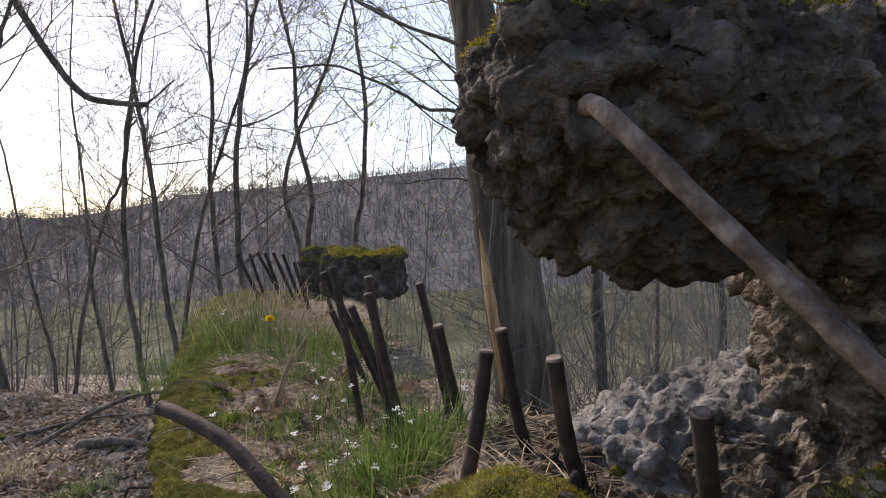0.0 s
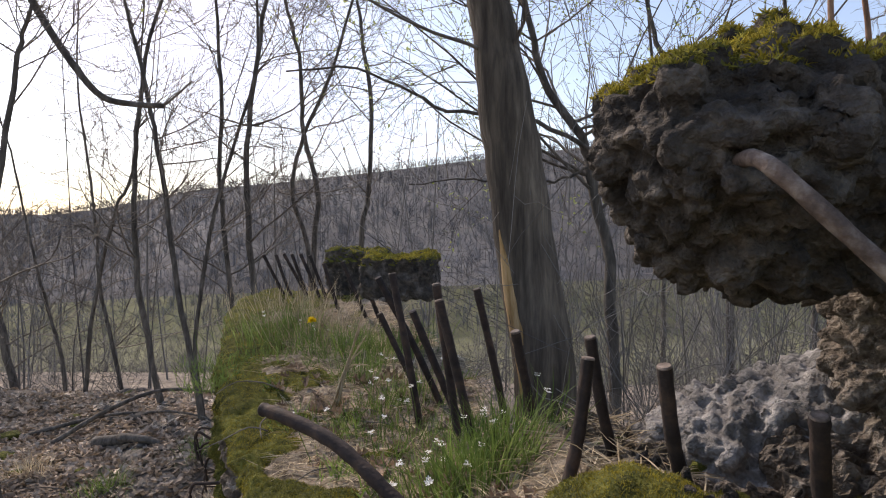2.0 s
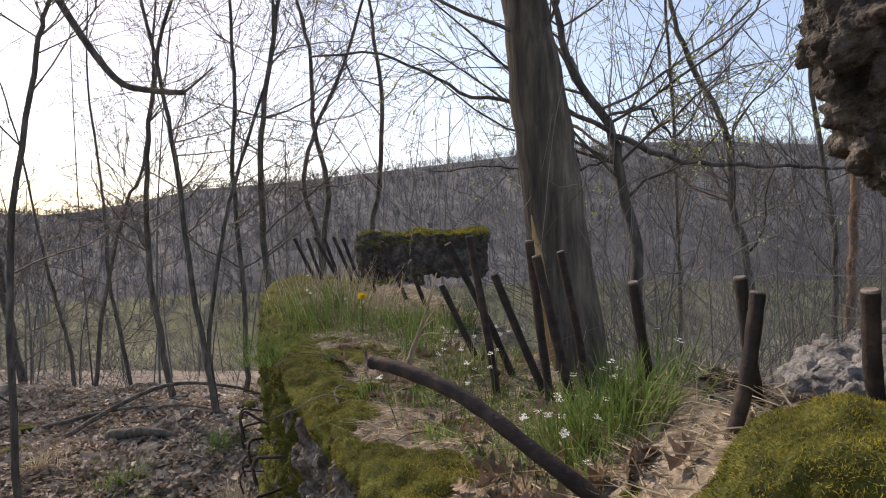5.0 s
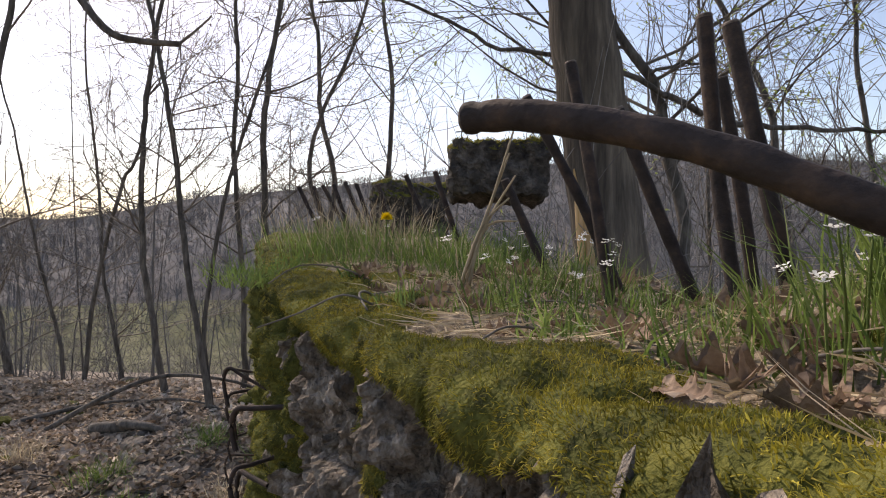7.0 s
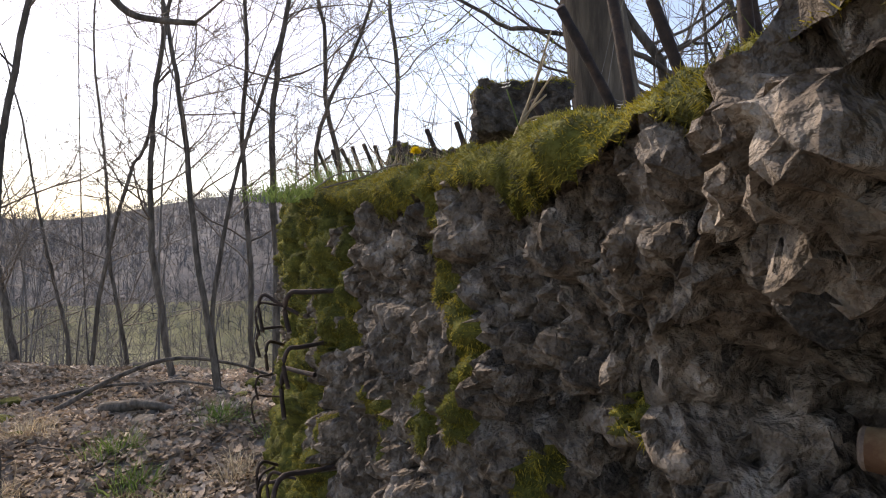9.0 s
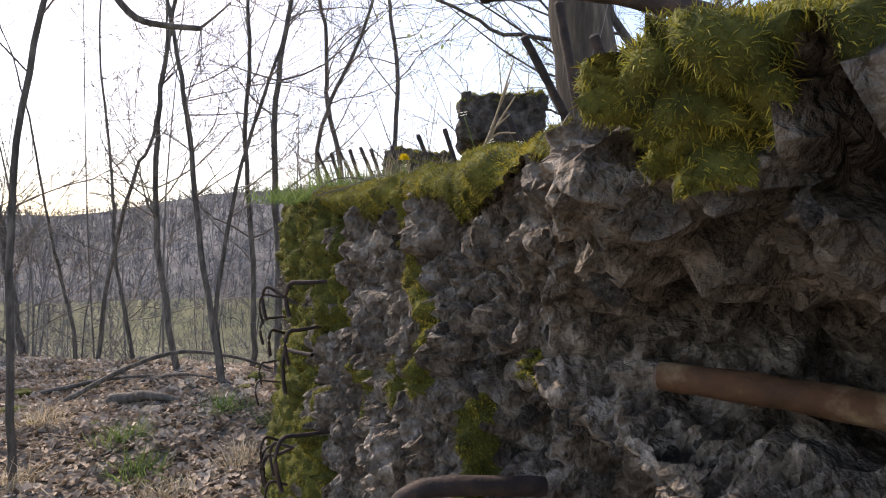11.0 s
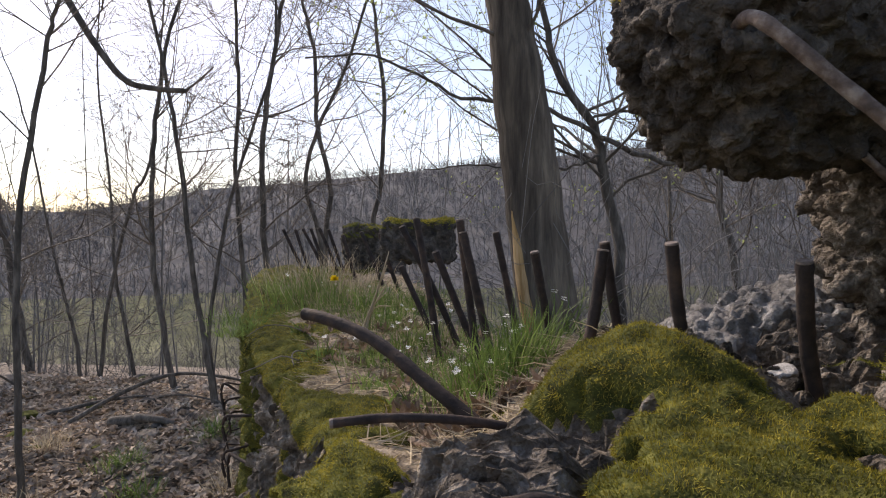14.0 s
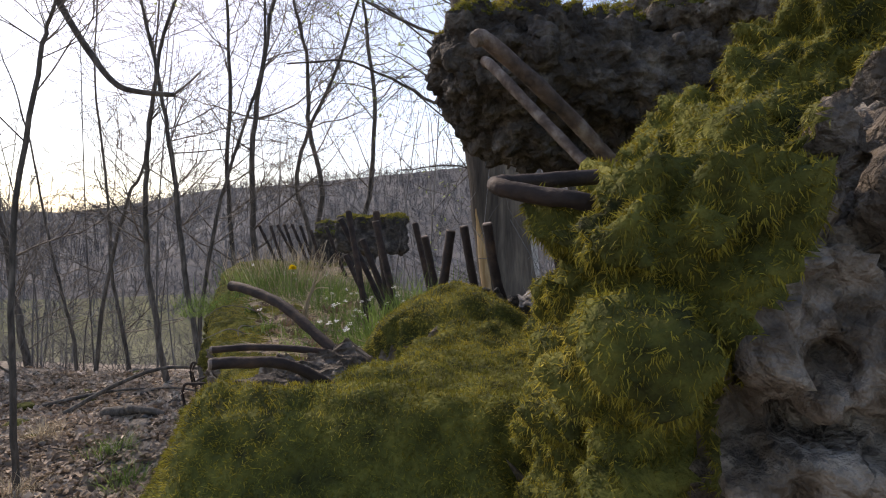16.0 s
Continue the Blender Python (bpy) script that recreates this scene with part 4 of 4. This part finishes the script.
LEAF = []
for k in range(4):
    v, q = leaf_mesh(3 + k % 3, 0.05 + 0.008 * k, 0.03 + 0.003 * k, 0.5 + 0.5 * k, k)
    ob = mesh_np("dead_leaf", v, [q], M_LEAF)
    tagged(ob, "curled brown dead oak leaf on the wall top", "leaf", "dead leaves")
    LEAF.append(ob)
SPOTS = [(-0.19, 0.63), (-0.47, 1.38), (-0.45, 1.36), (-0.05, 0.57), (-0.12, 0.62), (-0.16, 0.80), (-0.08, 0.70), (-0.02, 0.54)]
for k in range(120):
    y = RNG.uniform(0.5, 1.3)
    x = RNG.uniform(float(x_left(y)) + 0.13, min(float(x_right(y)) - 0.03, 0.06))
    SPOTS.append((x, y))
for k, (x, y) in enumerate(SPOTS):
    m = pose(x, y, top_z(x, y) + 0.007, RNG.normal(0, 14), RNG.normal(0, 14), RNG.uniform(0, 360)) @ Matrix.Scale(RNG.uniform(0.4, 0.8) if k > 7 else 0.8, 4)
    if k < 4:
        LEAF[k].matrix_basis = m
    else:
        o = LEAF[k % 4].copy()
        scene.collection.objects.link(o)
        o.matrix_basis = m

# litter on the ground by the wall
gx_ = RNG.uniform(-4.8, -1.2, 12500) + RNG.normal(0, 0.4, 12500)
gy_ = RNG.uniform(2.5, 6.5, 12500) + RNG.normal(0, 0.4, 12500)
ok_ = gx_ < x_left(gy_) - 0.1
gx_, gy_ = gx_[ok_], gy_[ok_]
v, q = leaf_mesh(3, 0.075, 0.045, 0.6, 9)
v = v.reshape(26, 5, 3)[::5][:, ::2].reshape(-1, 3)
a, c = np.meshgrid(np.arange(5), np.arange(2), indexing="ij")
q = np.stack((a * 3 + c, a * 3 + c + 1, (a + 1) * 3 + c + 1, (a + 1) * 3 + c), -1).reshape(-1, 4)
b = Bag()
gi = np.clip(np.searchsorted(gy, gy_) - 1, 0, ny - 2)
gj = np.clip(np.searchsorted(gx, gx_) - 1, 0, nx - 2)
fu = (gx_ - gx[gj]) / (gx[gj + 1] - gx[gj])
fv = (gy_ - gy[gi]) / (gy[gi + 1] - gy[gi])
gz_ = (GZ[gi, gj] * (1 - fu) + GZ[gi, gj + 1] * fu) * (1 - fv) + (GZ[gi + 1, gj] * (1 - fu) + GZ[gi + 1, gj + 1] * fu) * fv
allv = []
for x, y, z in zip(gx_, gy_, gz_):
    m = np.array(pose(x, y, z + 0.012, RNG.normal(0, 28), RNG.normal(0, 28), RNG.uniform(0, 360)))
    allv.append(v * RNG.uniform(0.6, 1.3) @ m[:3, :3].T + m[:3, 3])
b.add(np.concatenate(allv), (np.arange(len(gx_))[:, None, None] * len(v) + q[None]).reshape(-1, 4))
tagged(b.make("leaf_litter", M_LITTER), "pale brown fallen leaves covering the forest floor", "leaves", kind="stuff")


def on_ground(x, y):
    i = int(np.clip(np.searchsorted(gy, y) - 1, 0, ny - 2))
    j = int(np.clip(np.searchsorted(gx, x) - 1, 0, nx - 2))
    u, w = (x - gx[j]) / (gx[j + 1] - gx[j]), (y - gy[i]) / (gy[i + 1] - gy[i])
    return float((GZ[i, j] * (1 - u) + GZ[i, j + 1] * u) * (1 - w) + (GZ[i + 1, j] * (1 - u) + GZ[i + 1, j + 1] * u) * w)


def stick(x0, y0, x1, y1, r, arch, label, name="fallen_branch"):
    p = []
    for f in np.linspace(0, 1, 5):
        x, y = x0 + (x1 - x0) * f, y0 + (y1 - y0) * f
        p.append((x + RNG.normal(0, 0.04), y, on_ground(x, y) + r * 0.7 + arch * math.sin(math.pi * f)))
    b = Bag()
    b.tube(bez(p, 16), r * np.linspace(1.1, 0.5, 16), 7)
    tagged(b.make(name, M_BARK), label, "branch", "fallen branches")


stick(-3.0, 4.55, -2.5, 4.45, 0.045, 0.06, "thick fallen branch lying on dead leaves")
stick(-3.55, 4.7, -2.1, 5.6, 0.022, 0.25, "long thin fallen branch propped off the ground")
stick(-3.9, 4.9, -3.1, 5.4, 0.02, 0.05, "thin fallen branch on dead leaves")
stick(-3.2, 5.3, -2.2, 5.0, 0.014, 0.05, "thin fallen branch on dead leaves")
for k in range(26):
    x, y = RNG.uniform(-4.2, -1.6), RNG.uniform(2.9, 6.0)
    a, l = RNG.uniform(0, 6.28), RNG.uniform(0.2, 0.8)
    stick(x, y, x + l * math.cos(a), y + l * math.sin(a), RNG.uniform(0.004, 0.010), RNG.uniform(0, 0.04), "small dry twig on the forest floor", "twig")
for k in range(34):
    x, y, s = RNG.uniform(-4.5, -1.9), RNG.uniform(4.0, 6.2), RNG.uniform(0.03, 0.085)
    bm = bmesh.new()
    bmesh.ops.create_icosphere(bm, subdivisions=2, radius=s)
    for vv in bm.verts:
        vv.co = Vector((vv.co.x * 1.3, vv.co.y, vv.co.z * 0.6)) * (1 + 0.35 * noise.noise(vv.co * 20 + Vector((k, 0, 0))))
    me = bpy.data.meshes.new("stone")
    bm.to_mesh(me)
    bm.free()
    me.materials.append(M_STONE if k % 3 else M_MOSS_B)
    o = new("stone", me)
    o.matrix_basis = pose(x, y, on_ground(x, y) + s * 0.15, 0, 0, RNG.uniform(0, 360))
    tagged(o, "grey stone among dead leaves" if k % 3 else "moss-covered stone among dead leaves", "stone", "loose stones")
for k in range(9):
    x, y = ((-2.1, 3.3), (-1.8, 3.0), (-2.45, 3.7), (-1.6, 3.5), (-2.0, 4.2), (-3.2, 4.0), (-1.75, 2.6), (-2.7, 3.0), (-1.5, 4.0))[k]
    n = 130
    a = RNG.normal(0, 0.07, (n, 2))
    p = np.array([(x + u, y + w, on_ground(x + u, y + w) - 0.01) for u, w in a])
    way = np.column_stack((a * 3 + RNG.normal(0, 0.35, (n, 2)), np.full(n, 0.8)))
    way /= np.linalg.norm(way, axis=1)[:, None]
    b = Bag()
    b.blades(p, way, RNG.uniform(0.08, 0.22, n), 0.005, RNG.uniform(0.2, 0.8, n), RNG)
    tagged(b.make("grass_tuft", M_STRAW if k % 2 else M_GRASS), "limp grass tuft on the forest floor", "grass", kind="stuff")


# ---- flowers ----
def flower(h):
    th = new("white_flower")
    tagged(th, "small white four-petalled wildflowers on a thin stem", "flower", "white wildflowers")
    b = Bag()
    b.tube(bez([(0, 0, -0.01), (0.003, 0.002, h * 0.5), (0.009, 0, h)], 8), np.linspace(0.001, 0.0007, 8), 5)
    b.make("stem", M_STEM, th)
    for k in range(5):
        a = k * 1.256
        c = np.array((0.009 + 0.0032 * math.cos(a), 0.0032 * math.sin(a), h + 0.002 + 0.003 * (k % 2)))
        f = Bag()
        for j in range(4):
            t = j * math.pi / 2 + a
            d, e = np.array((math.cos(t), math.sin(t), 0.35)), np.array((-math.sin(t), math.cos(t), 0))
            f.add([c, c + d * 0.0015 - e * 0.001, c + d * 0.003 - e * 0.0008, c + d * 0.0031 + e * 0.0008, c + d * 0.0015 + e * 0.001], None, [(0, 1, 4), (1, 2, 3), (1, 3, 4)])
        f.make("blossom", M_WHITE, th, "white petals", smooth=False)
    return th


kinds = [flower(0.05), flower(0.07), flower(0.09)]
fl = []
for k in range(18):
    fl.append((-0.02 + RNG.normal(0, 0.05), 0.66 + RNG.normal(0, 0.045)))
for k in range(22):
    fl.append((RNG.uniform(-0.3, -0.06), RNG.uniform(0.8, 1.35)))
for k in range(8):
    fl.append((RNG.uniform(-0.7, -0.35), RNG.uniform(1.4, 1.9)))
for k, (x, y) in enumerate(fl):
    m = pose(x, y, top_z(x, y) - 0.002, RNG.normal(0, 12), RNG.normal(0, 12), RNG.uniform(0, 360))
    if k < 3:
        kinds[k].matrix_basis = m
    else:
        copy_thing(kinds[k % 3], m)

dz = top_z(-0.459, 1.528)
dd = new("dandelion")
tagged(dd, "single bright yellow dandelion in the grass", "flower")
b = Bag()
b.tube(bez([(-0.455, 1.53, dz - 0.01), (-0.458, 1.53, dz + 0.03), (-0.459, 1.525, 1.503)], 8), np.full(8, 0.0016), 6)
b.make("stem", M_STEM, dd)
b = Bag()
n = 160
a, e = RNG.uniform(0, 2 * np.pi, n), RNG.uniform(0.0, 1.35, n)
way = np.column_stack((np.cos(a) * np.cos(e), np.sin(a) * np.cos(e), np.sin(e)))
b.blades(np.tile((-0.459, 1.525, 1.503), (n, 1)), way, RNG.uniform(0.012, 0.018, n), 0.0035, 0.2, RNG)
b.make("flower_head", M_YELLOW, dd, "dense yellow ray petals")

# dead stalk and twigs on the wall top
st = new("dry_stalk")
tagged(st, "tall dry straw-coloured plant stalk, leaning", "stalk")
for k in range(5):
    b = Bag()
    o = RNG.normal(0, 0.007, 3)
    b.tube(bez([(-0.295 + o[0], 1.09 + o[1], 1.39), (-0.272 + o[0] * 0.5, 1.085, 1.47), (-0.232 + o[0], 1.08 + o[1], 1.60 - 0.03 * k)], 10), np.linspace(0.0028, 0.0012, 10), 6)
    b.make("stem", M_STRAW, st)
for k in range(16):
    y = RNG.uniform(0.68, 1.25)
    x = RNG.uniform(float(x_left(y)) + 0.08, min(float(x_right(y)) - 0.02, 0.25))
    a, l = RNG.uniform(0, 6.28), RNG.uniform(0.05, 0.16)
    pts = [(x + l * f * math.cos(a) + RNG.normal(0, 0.006), y + l * f * math.sin(a), top_z(x + l * f * math.cos(a), y + l * f * math.sin(a)) + 0.006 + 0.01 * math.sin(f * 3)) for f in (0, 0.33, 0.66, 1)]
    b = Bag()
    b.tube(bez(pts, 10), RNG.uniform(0.001, 0.0028) * np.linspace(1, 0.6, 10), 6)
    tagged(b.make("twig", M_TWIG), "thin brown twig lying on the wall top", "twig", "twigs on the wall")


# ---- stones bedded in the broken face and rubble on top ----
def stone_mesh(seed, s):
    bm = bmesh.new()
    bmesh.ops.create_icosphere(bm, subdivisions=3, radius=1)
    r = random.Random(seed)
    cuts = [(Vector((r.gauss(0, 1), r.gauss(0, 1), r.gauss(0, 1))).normalized(), r.uniform(0.5, 0.8)) for _ in range(8)]
    for v in bm.verts:
        for n_, d in cuts:
            e = v.co.dot(n_) - d
            if e > 0:
                v.co -= n_ * e
        v.co *= 1 + 0.10 * noise.fractal(v.co * 2.5 + Vector((seed, 0, 0)), 0.9, 2, 4)
        v.co = Vector((v.co.x, v.co.y * 0.75, v.co.z * 0.6)) * s
    me = bpy.data.meshes.new("stone")
    bm.to_mesh(me)
    bm.free()
    me.materials.append(M_STONE)
    return me


SM = [stone_mesh(k, 1.0) for k in range(7)]
face = (wk == 0) & (wy[:, 2] > 0.95) & (wy[:, 2] < 1.37) & (wy[:, 1] < 0.95) & (wm < 0.02)
p, nr, _ = sample(wv, wq, face.astype(float) * np.interp(wy[:, 1], (0.2, 0.7, 0.95), (1, 0.8, 0.3)), 110, RNG)
for k, (a, n_) in enumerate(zip(p, nr)):
    s = (RNG.uniform(0.006, 0.015) if k % 4 else RNG.uniform(0.014, 0.026)) * (0.7 if a[1] < 0.45 else 1.0)
    o = new("stone", SM[k % 7])
    o.parent = wall
    q = Vector(n_).to_track_quat("Z", "X").to_matrix().to_4x4()
    o.matrix_basis = Matrix.Translation(Vector(a) - Vector(n_) * s * 0.3) @ q @ pose(0, 0, 0, RNG.normal(0, 15), RNG.normal(0, 15), RNG.uniform(0, 360)) @ Matrix.Scale(s, 4)
face = (wk == 0) & (wy[:, 2] > 1.0) & (wy[:, 2] < 1.315) & (wy[:, 1] < 0.78) & (wy[:, 1] > 0.50) & (wm < 0.0)
p, nr, _ = sample(wv, wq, face.astype(float), 80, RNG)
for k, (a, n_) in enumerate(zip(p, nr)):
    s = RNG.uniform(0.008, 0.018)
    o = new("stone", SM[k % 7])
    o.parent = wall
    q = Vector((-0.92, -0.38, 0.0)).to_track_quat("Z", "X").to_matrix().to_4x4()
    o.matrix_basis = Matrix.Translation(Vector(a) + Vector((0.92, 0.38, 0.0)) * s * 0.35) @ q @ pose(0, 0, 0, RNG.normal(0, 30), RNG.normal(0, 30), RNG.uniform(0, 360)) @ Matrix.Scale(s, 4)
for k in range(70):
    x, y = RNG.uniform(0.12, 0.3), RNG.uniform(0.36, 0.55)
    s = RNG.uniform(0.003, 0.012)
    o = new("rubble_stone", SM[k % 7])
    tagged(o, "small grey stone chip on the rubble", "stone", "stone chips")
    o.matrix_basis = pose(x, y, top_z(x, y) + s * 0.3, RNG.uniform(0, 360), RNG.uniform(0, 360), 0) @ Matrix.Scale(s, 4)
o = new("pale_stone", stone_mesh(21, 1.0))
o.data.materials[0] = M_BIRCH
tagged(o, "pale whitish lump of lime mortar on the rubble", "stone")
o.matrix_basis = pose(0.255, 0.43, top_z(0.255, 0.43) + 0.006, 10, 5, 40) @ Matrix.Scale(0.02, 4)
